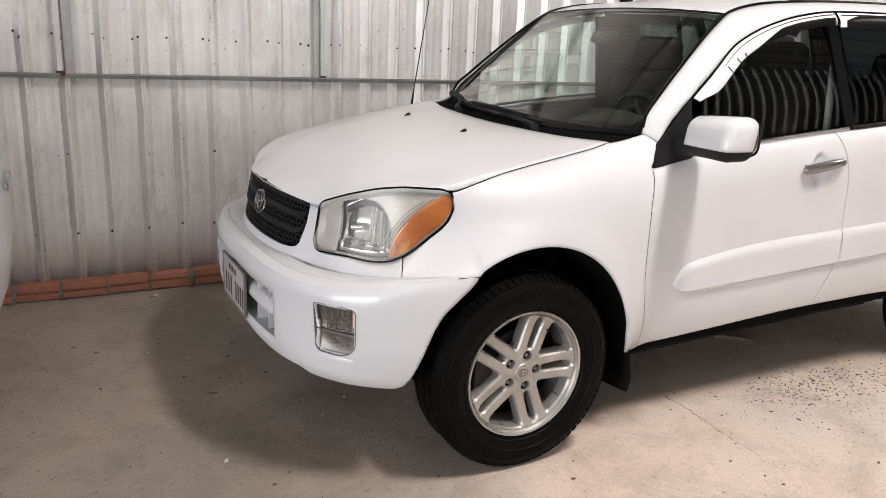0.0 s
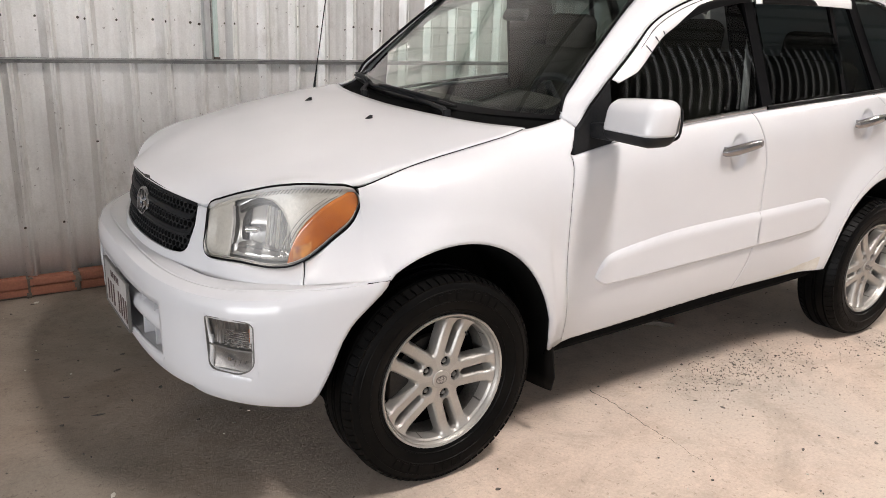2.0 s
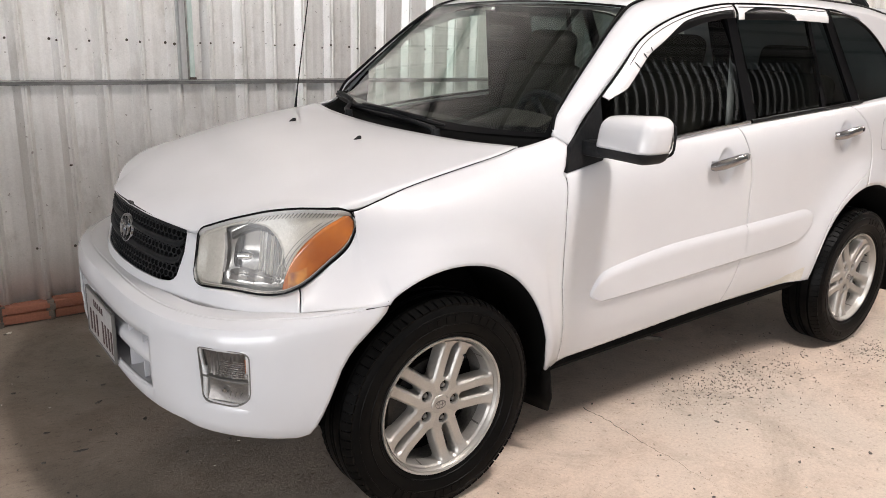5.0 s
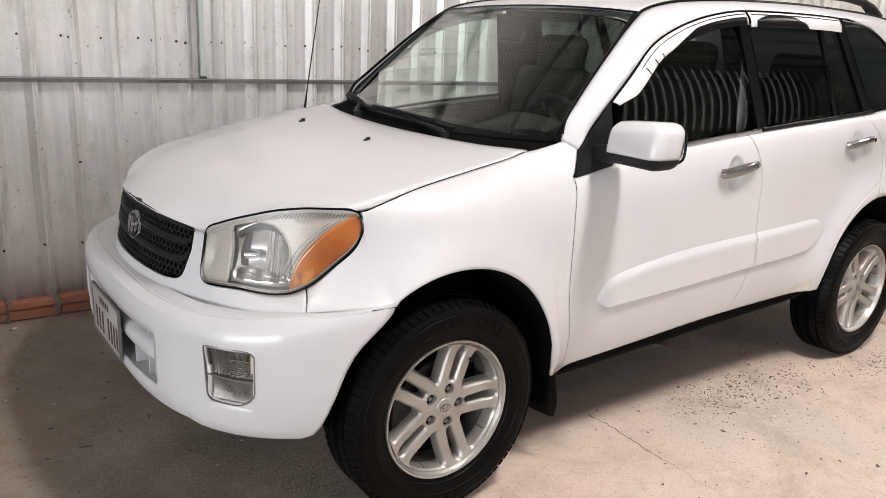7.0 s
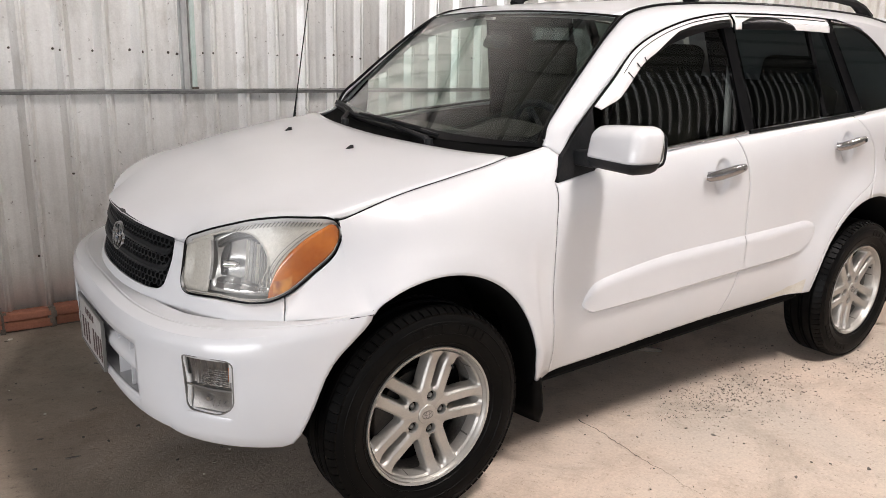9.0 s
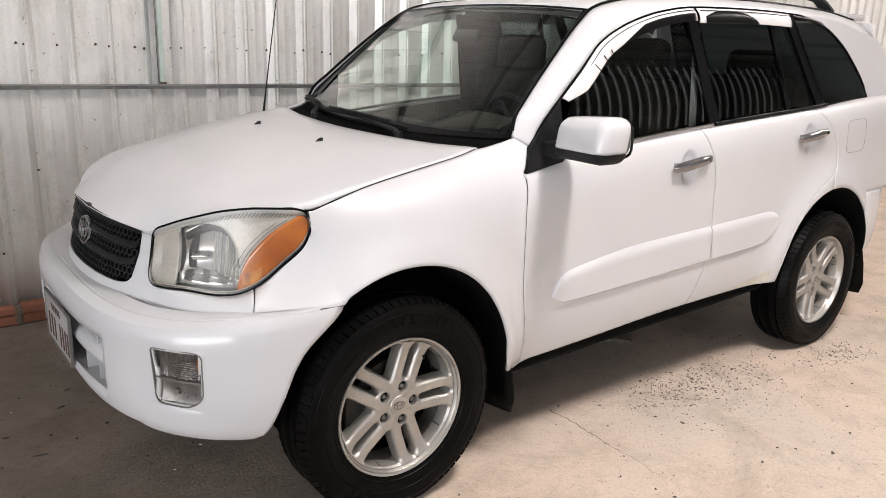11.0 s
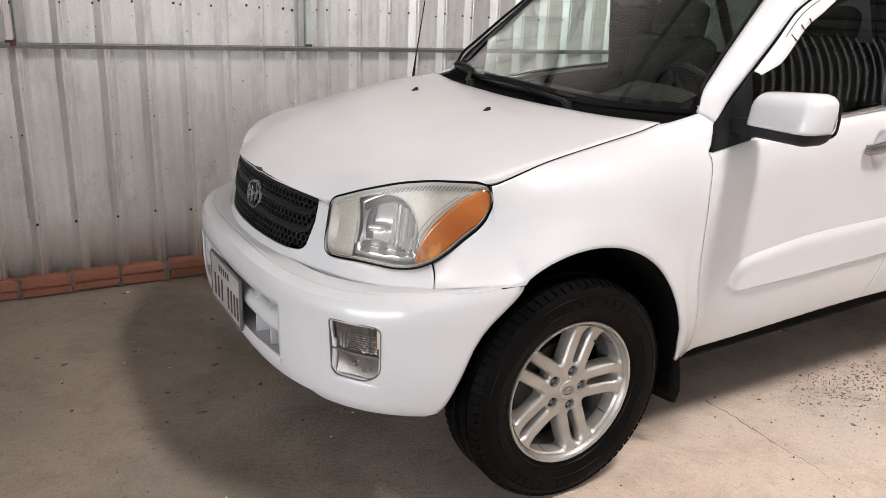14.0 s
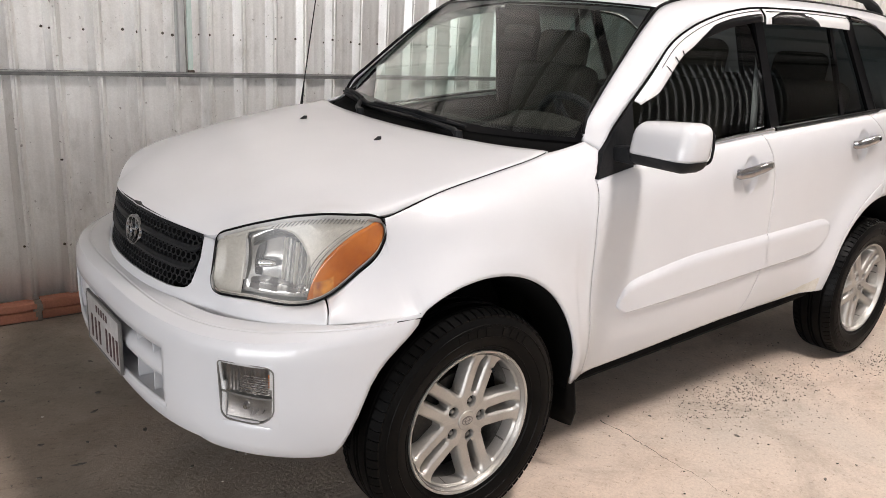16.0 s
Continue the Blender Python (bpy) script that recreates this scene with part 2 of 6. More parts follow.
DEBRIS = textured(material("dark_debris", (0.08, 0.07, 0.06), 0.85), (0.05, 0.045, 0.04), (0.17, 0.15, 0.13), 30.0)
GREYPLASTIC = textured(material("grey_plastic", (0.3, 0.3, 0.3), 0.6), (0.22, 0.22, 0.22), (0.38, 0.38, 0.38), 14.0)
LAMPRIM = material("lamp_rim", (0.16, 0.155, 0.145), 0.35, 0.2)
DUST = textured(material("tan_dust", (0.5, 0.42, 0.3), 0.9), (0.50, 0.46, 0.38), (0.64, 0.62, 0.57), 9.0)
INK = material("dark_ink", (0.02, 0.02, 0.02), 0.6)


# ---- mesh helpers ----
def thing(name, label, category, group="", kind="", at=(0, 0, 0)):
    ob = new(name)
    ob.empty_display_size = 0.1
    ob.location = at
    return tagged(ob, label, category, group, kind)


def finish(name, bm, mat, smooth=35):
    me = bpy.data.meshes.new(name)
    bm.to_mesh(me)
    bm.free()
    me.materials.append(mat)
    if smooth:
        me.shade_smooth()
        me.set_sharp_from_angle(angle=radians(smooth))
    return me


def part(name, bm, mat, parent=None, label="", thick=0.0, smooth=35):
    ob = new(name, finish(name, bm, mat, smooth))
    ob.parent = parent
    if label:
        tagged(ob, label)
    if thick:
        s = ob.modifiers.new("thickness", "SOLIDIFY")
        s.thickness, s.offset = thick, -1
    return ob


def grid(bm, P, inside=None, skip=None):
    """Adds a quad sheet through the points P[i][j]; faces turn away from the point inside."""
    P = np.asarray(P, float)
    n, m = P.shape[:2]
    vs = [[bm.verts.new(P[i, j]) for j in range(m)] for i in range(n)]
    made = []
    for i in range(n - 1):
        for j in range(m - 1):
            if skip and skip(i, j):
                continue
            a, b, c, d = P[i, j], P[i + 1, j], P[i + 1, j + 1], P[i, j + 1]
            if np.linalg.norm(np.cross(c - a, d - b)) < 1e-9:
                continue
            q = [vs[i][j], vs[i + 1][j], vs[i + 1][j + 1], vs[i][j + 1]]
            if inside is not None and np.dot(np.cross(c - a, d - b), (a + c) / 2 - np.asarray(inside)) < 0:
                q.reverse()
            made.append(bm.faces.new(q))
    return made


def sheet(P, inside=None, skip=None):
    bm = bmesh.new()
    grid(bm, P, inside, skip)
    loose = [v for v in bm.verts if not v.link_faces]
    bmesh.ops.delete(bm, geom=loose, context="VERTS")
    return bm


def box(bm, x0, x1, y0, y1, z0, z1, bevel=0.0):
    r = bmesh.ops.create_cube(bm, size=1.0, matrix=Matrix.Translation(((x0 + x1) / 2, (y0 + y1) / 2, (z0 + z1) / 2)) @ Matrix.Diagonal((x1 - x0, y1 - y0, z1 - z0, 1)))
    if bevel:
        es = list({e for v in r["verts"] for e in v.link_edges})
        bmesh.ops.bevel(bm, geom=es, offset=bevel, segments=2, affect="EDGES", profile=0.5)
    return bm


def prism(bm, ring, offset):
    """A closed ring of points pushed along offset into a solid."""
    a = [bm.verts.new(p) for p in ring]
    b = [bm.verts.new(Vector(p) + Vector(offset)) for p in ring]
    n = len(a)
    fs = [bm.faces.new(a), bm.faces.new(list(reversed(b)))]
    for i in range(n):
        fs.append(bm.faces.new([a[i], b[i], b[(i + 1) % n], a[(i + 1) % n]]))
    bmesh.ops.recalc_face_normals(bm, faces=fs)
    return bm


def spin(bm, profile, steps, axis="y", closed=False):
    """Turns a profile of (radius, along) round the y axis (or x, z)."""
    rings = []
    for k in range(steps):
        a = 2 * math.pi * k / steps
        c, s = math.cos(a), math.sin(a)
        row = []
        for r, l in profile:
            p = {"y": (r * c, l, r * s), "x": (l, r * c, r * s), "z": (r * c, r * s, l)}[axis]
            row.append(bm.verts.new(p))
        rings.append(row)
    fs = []
    m = len(profile)
    for k in range(steps):
        a, b = rings[k], rings[(k + 1) % steps]
        for j in range(m if closed else m - 1):
            q = [a[j], b[j], b[(j + 1) % m], a[(j + 1) % m]]
            fs.append(bm.faces.new(q))
    bmesh.ops.recalc_face_normals(bm, faces=fs)
    return bm


def tube(bm, pts, r, sides=8):
    """A round bar along points; r is one radius or one a point."""
    pts = [Vector(p) for p in pts]
    rs = r if isinstance(r, (list, tuple)) else [r] * len(pts)
    rings, up = [], Vector((0, 0, 1))
    for i, p in enumerate(pts):
        d = (pts[min(i + 1, len(pts) - 1)] - pts[max(i - 1, 0)]).normalized()
        u = d.cross(up if abs(d.z) < 0.95 else Vector((1, 0, 0))).normalized()
        w = u.cross(d)
        rings.append([bm.verts.new(p + rs[i] * (math.cos(2 * math.pi * k / sides) * u + math.sin(2 * math.pi * k / sides) * w)) for k in range(sides)])
    fs = [bm.faces.new([a[k], a[(k + 1) % sides], b[(k + 1) % sides], b[k]]) for a, b in zip(rings, rings[1:]) for k in range(sides)]
    fs += [bm.faces.new(list(reversed(rings[0]))), bm.faces.new(rings[-1])]
    bmesh.ops.recalc_face_normals(bm, faces=fs)
    return bm


def curve(*knots):
    """A smooth monotone curve through (x, value) knots, level beyond its ends."""
    X, Y = np.array([k[0] for k in knots], float), np.array([k[1] for k in knots], float)
    h, d = np.diff(X), np.diff(Y) / np.diff(X)
    m = np.zeros(len(X))
    m[0], m[-1] = d[0], d[-1]
    for i in range(1, len(X) - 1):
        if d[i - 1] * d[i] > 0:
            w1, w2 = 2 * h[i] + h[i - 1], h[i] + 2 * h[i - 1]
            m[i] = (w1 + w2) / (w1 / d[i - 1] + w2 / d[i])

    def at(x):
        x = min(max(x, X[0]), X[-1])
        i = min(int(np.searchsorted(X, x, "right")) - 1, len(X) - 2)
        t = (x - X[i]) / h[i]
        return float((2 * t**3 - 3 * t**2 + 1) * Y[i] + (t**3 - 2 * t**2 + t) * h[i] * m[i] + (-2 * t**3 + 3 * t**2) * Y[i + 1] + (t**3 - t**2) * h[i] * m[i + 1])

    return at


def cushion(bm, c, size, r=0.05, turn=0.0):
    m = Matrix.Translation(c) @ Matrix.Rotation(turn, 4, "Y") @ Matrix.Diagonal((*size, 1))
    got = bmesh.ops.create_cube(bm, size=1.0, matrix=m)
    bmesh.ops.bevel(bm, geom=list({e for v in got["verts"] for e in v.link_edges}), offset=r, segments=4, affect="EDGES", profile=0.5)
    return bm


def mirrored(P, s):
    P = np.array(P, float)
    P[..., 1] *= s
    return P


# ---- building ----
WALL_Y = 1.575


def corrugated(x0, x1, pitch, depth, z0, z1, levels=2):
    """A trapezoidal sheet in the xz plane; ribs stand out towards -y."""
    prof = []
    x = x0
    while x < x1:
        for dx, dy in ((0, 0), (0.025, 0), (0.031, -0.0013), (0.036, -0.0013), (0.042, 0), (0.072, 0), (0.078, -0.0013), (0.083, -0.0013), (0.089, 0), (0.103, 0), (0.131, -depth), (0.135, -depth), (0.138, 0.004 - depth), (0.145, 0.004 - depth), (0.148, -depth), (0.152, -depth), (0.173, 0)):
            prof.append((x + dx * pitch / 0.1805, dy))
        x += pitch
    return [[(px, py, z0 + (z1 - z0) * k / (levels - 1)) for px, py in prof] for k in range(levels)]


def wall(name, length, height, m, label, pitch=0.1805, gate=None, lap=0.0):
    """A wall of hand-fitted sheets: every rib differs a little in width, depth and lean, and the pans are buckled."""
    P = np.array(corrugated(-length / 2, length / 2, pitch, 0.036, 0, height, 5 if gate else 13))
    if gate:
        for k, z in enumerate((0, gate[2] / 2, gate[2], (gate[2] + height) / 2, height)):
            P[k, :, 2] = z
    else:
        low = lap or 0.35
        for k, z in enumerate((0, low, low + 0.001, 0.55, 0.75, 0.95, 1.13, 1.32, 1.55, 2.0, 2.6, 3.4, height)):
            P[k, :, 2] = z
        if lap:
            P[:2, :, 1] += 0.0025
        rnd = random.Random(23)
        per = 17
        for j0 in range(0, P.shape[1] - per + 1, per):
            left, right, deep = rnd.uniform(-0.003, 0.003), rnd.uniform(-0.003, 0.004), rnd.uniform(0.9, 1.12)
            crest = rnd.uniform(-0.003, 0.003)
            for k in range(P.shape[0]):
                jog = 0.0 if k == 2 else rnd.uniform(-0.0016, 0.0016)
                if k != 2:
                    belly = rnd.uniform(-0.0022, 0.0022)
                P[k, j0:j0 + 9, 1] += belly * np.array((0, 0.7, 0.8, 0.9, 1, 1, 0.9, 0.8, 0.7))
                P[k, j0 + 9, 0] += left + jog
                P[k, j0 + 16, 0] += right + jog
                P[k, j0 + 10:j0 + 16, 0] += crest + jog
                P[k, j0 + 10:j0 + 16, 1] *= deep
    hole = (lambda i, j: i < 2 and gate[0] < P[0, j, 0] < gate[1]) if gate else None
    ob = part(name, sheet(P, (0, 50, height / 2), hole), GALV, None, "", thick=-0.003, smooth=20)
    ob.matrix_basis = m
    return tagged(ob, label, "wall", kind="structure")


wall("wall_north", 32.11, ROOF_Z + 0.1, pose(-9.0 + 16.056 + 0.1367, WALL_Y, 0.02), "grey galvanised corrugated metal wall sheets with screws", pitch=0.1784, lap=0.352)
# opening runs past the slat gate to house a fill lamp
wall("wall_south", 32.0, ROOF_Z + 0.1, pose(7.0, -9.2, 0.0, 0, 0, 180), "unseen grey corrugated metal wall with an assumed wide opening", gate=(-10.6, 13.6, 4.0))
# unseen west opening is added to house a fill lamp
wall("wall_west", 12.0, ROOF_Z + 0.1, pose(-8.0, -3.8, 0.0, 0, 0, 90), "unseen grey corrugated metal wall with an added opening", gate=(-5.05, 2.45, 3.6))
wall("wall_east", 12.0, ROOF_Z + 0.1, pose(22.0, -3.8, 0.0, 0, 0, -90), "grey corrugated metal wall closing the shed")


def slat_gate():
    gate = thing("slat_gate", "tall grey steel gate of upright slats", "gate", at=(10.5, -9.22, 0.0))
    bm = box(bmesh.new(), -7.1, 7.1, -0.02, 0.02, 0.06, 0.12)
    box(bm, -7.1, 7.1, -0.02, 0.02, 3.9, 3.98)
    part("gate_frame", bm, PURLIN, gate, smooth=0)
    first = None
    for k in range(46):
        if first is None:
            first = part("slat", box(bmesh.new(), -0.105, 0.105, -0.012, 0.012, 0.05, 4.0), PURLIN, gate, smooth=0)
            ob = first
        else:
            ob = new("slat", first.data)
            ob.parent = gate
        ob.location = (-7.0 + k * 0.311, 0.0, 0.0)


slat_gate()


def ceiling():
    ys = sorted({-9.3, 1.7} | {y + k * l / 2 for _, y, _, l in SKYLIGHTS for k in (-1, 1)})
    prof = np.array(corrugated(-9.0, 23.0, 0.30, 0.085, 0, 1))[0]
    P = [[(px, y, ROOF_Z + py) for px, py, _ in prof] for y in ys]
    hole = lambda i, j: any(abs(prof[j, 0] - x) < w / 2 and abs((ys[i] + ys[i + 1]) / 2 - y) < l / 2 for x, y, w, l in SKYLIGHTS)
    tagged(part("ceiling", sheet(P, (0, 0, 50), hole), GALV, None, "", thick=0.003, smooth=20), "unseen corrugated metal shed roof with assumed skylight openings", "ceiling", kind="structure")
    for k, y in enumerate((-8.6, -7.15, -5.6, -4.1, -2.6, -1.2, 0.2, 1.3)):
        bm = box(bmesh.new(), -9, 23, y - 0.025, y + 0.025, ROOF_Z - 0.20, ROOF_Z - 0.09)
        tagged(part("roof_purlin", bm, PURLIN), "grey steel roof purlin under the sheets", "purlin", "roof purlins", "structure")


ceiling()
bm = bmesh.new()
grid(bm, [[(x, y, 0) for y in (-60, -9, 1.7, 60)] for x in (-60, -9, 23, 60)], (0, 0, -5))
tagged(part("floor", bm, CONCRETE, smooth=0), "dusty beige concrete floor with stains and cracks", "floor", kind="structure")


def channel(name, x0, x1, y, z, h, d, label):
    """A thin C-shaped steel profile; the web faces -y."""
    bm = bmesh.new()
    t = 0.003
    prof = [(y, z - h / 2), (y, z + h / 2), (y + d, z + h / 2), (y + d, z + h / 2 - 0.012), (y + d - t, z + h / 2 - 0.012), (y + d - t, z + h / 2 - t), (y + t, z + h / 2 - t), (y + t, z - h / 2 + t), (y + d, z - h / 2 + t), (y + d, z - h / 2)]
    prism(bm, [(x0, a, b) for a, b in prof], (x1 - x0, 0, 0))
    ob = part(name, bm, RAILSTEEL, smooth=0)
    # lighter strip paints the light on the rail's top edge
    part("rail_lip", box(bmesh.new(), x0, x1, y - 0.0045, y + 0.001, z + h / 2 - 0.0065, z + h / 2 - 0.0005), PURLIN, ob, smooth=0)
    return tagged(ob, label, "rail", kind="structure")


channel("wall_rail", -9.0, 23.0, WALL_Y - 0.060, 1.152, 0.023, 0.030, "long grey steel rail fixed across the wall")
for _z in (2.46, 3.75):
    channel("wall_rail", -9.0, 23.0, WALL_Y - 0.066, _z, 0.05, 0.036, "long grey steel rail fixed across the wall")


GREENPAINT = textured(material("pale_green_paint", (0.5, 0.58, 0.54), 0.45), (0.40, 0.50, 0.46), (0.62, 0.68, 0.65), 16.0, stretch=(1, 1, 0.2))
PINKWHITE = textured(material("chalky_paint", (0.7, 0.65, 0.64), 0.6), (0.66, 0.60, 0.59), (0.80, 0.75, 0.74), 12.0, stretch=(1, 1, 0.2))
RAIL_TOP = 1.1645


def wall_post(x, way, strip_mat, strip_label):
    """An upright lipped channel on the rail, with a painted flat bar beside it; way: -1 turns it round."""
    def upright(x0, x1, y0, y1):
        a, b = sorted((x + way * x0, x + way * x1))
        return box(bmesh.new(), a, b, WALL_Y + y0, WALL_Y + y1, RAIL_TOP, 4.2, 0.0015)
    post = part("wall_post", upright(0.012, 0.042, -0.060, -0.056), POSTSTEEL, None, smooth=0)
    tagged(post, "upright grey steel post standing on the rail", "post", "wall posts", "structure")
    for x0, x1, y0, y1 in ((0.012, 0.016, -0.0565, -0.037), (0.038, 0.042, -0.0565, -0.037), (0.0, 0.0125, -0.042, -0.038)):
        part("flange", upright(x0, x1, y0, y1), POSTSTEEL, post, smooth=0)
    part("flat_bar", upright(0.055, 0.080, -0.056, -0.050), strip_mat, post, strip_label, smooth=0)
    # dark steel bar fills the gap to draw its dark line
    a, b = sorted((x + way * 0.0425, x + way * 0.049))
    part("rusty_web", box(bmesh.new(), a, b, WALL_Y - 0.048, WALL_Y - 0.040, RAIL_TOP, 4.2), STEEL, post, "dark steel bar drawing the line of the gap", smooth=0)
    a, b = sorted((x + way * 0.052, x + way * 0.086))
    part("weld", cushion(bmesh.new(), ((a + b) / 2, WALL_Y - 0.054, RAIL_TOP + 0.004), (b - a, 0.012, 0.014), 0.004), SCREW, post, "rusty weld at the foot")


wall_post(0.023, 1, GREENPAINT, "pale green painted flat bar")
wall_post(-1.190, -1, PINKWHITE, "chalky white painted flat bar")

# lapped edges where one sheet ends on the next
for _k in range(-3, 4):
    _x = -0.1975 + 0.1784 * 6 * _k
    ob = part("sheet_lap", prism(bmesh.new(), [(_x - 0.003, WALL_Y - 0.0008, 0.372), (_x - 0.001, WALL_Y - 0.0050, 0.372), (_x + 0.0012, WALL_Y - 0.0012, 0.372)], (0.0, 0, 3.9)), POSTSTEEL, smooth=0)
    tagged(ob, "dark lapped edge between two wall sheets", "trim", "sheet laps", "structure")


# ---- the car ----
D = radians
CAR_IN = (1.2, 0.0, 0.7)
car = thing("car", "white compact five-door sport utility car parked on the concrete", "car")
WHEEL_R, WHEEL_Z = 0.3385, 0.339
ARCH = ((0.025, 0.365, 0.412), (2.515, 0.37, 0.428))

fender_z = curve((-0.235, 0.9405), (-0.20, 0.951), (-0.045, 0.992), (0.162, 1.030), (0.33, 1.060), (0.388, 1.075))
fender_w = curve((-0.235, 0.7135), (-0.20, 0.7125), (-0.045, 0.7005), (0.162, 0.6855), (0.33, 0.673), (0.388, 0.669))
belt_z = curve((0.45, 0.99), (0.53, 1.0), (0.67, 1.025), (1.035, 1.072), (1.49, 1.112), (2.38, 1.174), (2.77, 1.208), (3.35, 1.235))
belt_w = curve((0.4, 0.750), (2.6, 0.750), (3.3, 0.715))
side_s = curve((-0.42, 0.748), (-0.33, 0.778), (-0.2, 0.800), (0.0, 0.808), (0.3, 0.808), (0.6, 0.802), (2.6, 0.806), (3.0, 0.798), (3.4, 0.76))
side_h = curve((-0.42, 0.046), (-0.36, 0.075), (-0.312, 0.108), (-0.26, 0.16), (-0.2, 0.20), (-0.1, 0.22), (0.4, 0.22), (0.6, 0.17), (3.4, 0.17))
sill_z = curve((0.4, 0.335), (0.56, 0.338), (1.49, 0.385), (2.07, 0.392), (3.4, 0.40))


shoulder_z = curve((-0.42, 0.733), (-0.36, 0.770), (-0.312, 0.808), (-0.26, 0.872), (-0.235, 0.915), (-0.2, 0.942), (-0.1, 0.976), (0.0, 1.001), (0.162, 1.030), (0.33, 1.060), (0.388, 1.075), (0.45, 1.088), (0.515, 1.106), (0.57, 1.08))
shoulder_w = curve((-0.415, 0.655), (-0.36, 0.682), (-0.312, 0.700), (-0.258, 0.7165), (-0.240, 0.7150), (-0.045, 0.7005), (0.162, 0.6855), (0.33, 0.673), (0.388, 0.669), (0.45, 0.676), (0.515, 0.690), (0.57, 0.735))
bulge_p = curve((-0.42, 2.1), (-0.25, 1.7), (0.0, 1.9), (0.2, 1.9), (0.42, 1.25), (0.52, 1.1), (0.75, 1.1))


def side_w(x, z, fender):
    """Half the body's width at a place on its flank."""
    zt, wt = (shoulder_z(x), shoulder_w(x)) if fender else (belt_z(x), belt_w(x))
    s, p = min(max((zt - z) / side_h(x), 0.0), 1.0), bulge_p(x) if fender else 2.2
    w = wt + (side_s(x) - wt) * (1 - (1 - s) ** p) ** (1 / p)
    if z < 0.56:
        w -= 0.030 * ((0.56 - z) / 0.2) ** 2
    for cx, cz, r in ARCH:
        d = math.hypot(x - cx, z - cz) - r
        if z > 0.3:
            if cx < 1:
                w += 0.040 * math.exp(-((max(d, 0.0) / 0.085) ** 2)) * min(1.0, max(0.0, (0.98 - z) / 0.15))
            else:
                w += 0.034 * math.exp(-((max(d, 0.0) / 0.10) ** 2)) * min(1.0, max(0.0, (1.08 - z) / 0.2))
    return w


def arch_z(x, floor_z):
    for cx, cz, r in ARCH:
        if abs(x - cx) < r:
            floor_z = max(floor_z, cz + math.sqrt(r * r - (x - cx) ** 2))
    return floor_z


def side_panel(xl, xr, zb, zt, fender, nx, nz, s, inset=0.0, dish=None):
    """A sheet of the flank between two seams xl(z), xr(z) and two lines zb(x), zt(x)."""
    P = []
    for i in range(nx + 1):
        u = i / nx
        xs = lambda z: xl(z) + (xr(z) - xl(z)) * u
        top = xs(0.8)
        for _ in range(4):
            top = xs(zt(top))
        z1 = zt(top)
        z0 = z1
        while z0 > zb(xs(z0)):
            z0 -= 0.002
        z0 += 0.001
        row = []
        for j in range(nz + 1):
            f = j / nz
            z = z1 + (z0 - z1) * (f ** 1.5 * 0.5 + f * 0.5)
            x = xs(z)
            hollow = 0.0
            if dish:
                hollow = 0.013 * min(1.0, max(0.0, (1.0 - math.hypot((x - dish[0]) / 0.052, (z - dish[1]) / 0.070)) / 0.34)) ** 0.8
            row.append((x, -s * (side_w(x, z, fender) - inset - hollow), z))
        P.append(row)
    return sheet(P, CAR_IN)


door_a = curve((0.34, 0.530), (0.63, 0.502), (0.85, 0.502), (1.0, 0.518), (1.1, 0.519))
door_b = curve((0.385, 1.463), (0.43, 1.488), (0.546, 1.534), (0.641, 1.551), (0.716, 1.550), (0.80, 1.546), (0.90, 1.541), (0.98, 1.520), (1.121, 1.452))
door_c = curve((0.38, 2.078), (0.45, 2.086), (0.55, 2.113), (0.65, 2.168), (0.73, 2.238), (0.79, 2.318), (0.825, 2.384), (0.855, 2.452), (0.89, 2.503), (0.93, 2.516), (0.99, 2.503), (1.087, 2.434), (1.181, 2.31))
GAP = 0.0023
seam_low = curve((-0.42, 0.690), (-0.2, 0.702))


def fender_bottom(x):
    return seam_low(x) if x < -0.195 else arch_z(x, sill_z(x))


# fascia surface above the bumper
GX = -0.20


def fascia(theta, z, inset=0.0):
    L, W = 0.492 - 0.21 * (z - 0.65) - inset, 0.728 - 0.045 * (z - 0.65) - inset
    c, sn = math.cos(theta), math.sin(theta)
    return np.array((GX - L * c, W * math.copysign(abs(sn) ** (2 / 2.2), sn), z))


def fascia_theta(y, z):
    return math.asin(min(1.0, abs(y) / (0.728 - 0.045 * (z - 0.65))) ** 1.1)


hl_top = curve((33.5, 0.850), (34.5, 0.868), (38, 0.885), (46, 0.914), (58, 0.943), (67, 0.951), (78, 0.949), (83, 0.940), (85.5, 0.915))
hl_bot = curve((33.5, 0.755), (34.0, 0.735), (35.0, 0.7225), (37, 0.716), (46, 0.719), (56, 0.714), (61, 0.718), (65.5, 0.732), (76, 0.803), (83, 0.856), (85.5, 0.90))
hood_line = curve((0, 0.868), (20, 0.864), (30, 0.858), (34, 0.856))


def panel_point(t, v):
    """A point of the white panel under the lamps, t degrees round the nose, v up."""
    hi = gr_bot(t) if t < 29.5 else hood_line(t) - 0.004 if t < 33.3 else hl_bot(t) - 0.004
    lo, out = 0.656 + 0.031 * max(0, (t - 40) / 26), 0.078 * max(0, (t - 36) / 30) ** 1.1
    return fascia(D(t), lo + (hi - lo) * v, -out * (1 - v ** 2.3) ** 0.435)


gr_bot = curve((0, 0.694), (18, 0.694), (24, 0.700), (27, 0.715), (29.5, 0.80))


def bent(miss, borders):
    """What to add to an even skin so that it meets its borders one after the other; each is (weight, axis, row)."""
    total = np.zeros_like(miss)
    for w, axis, row in borders:
        edge = np.take(miss - total, [row], axis=axis)
        total = total + w * edge
    return total


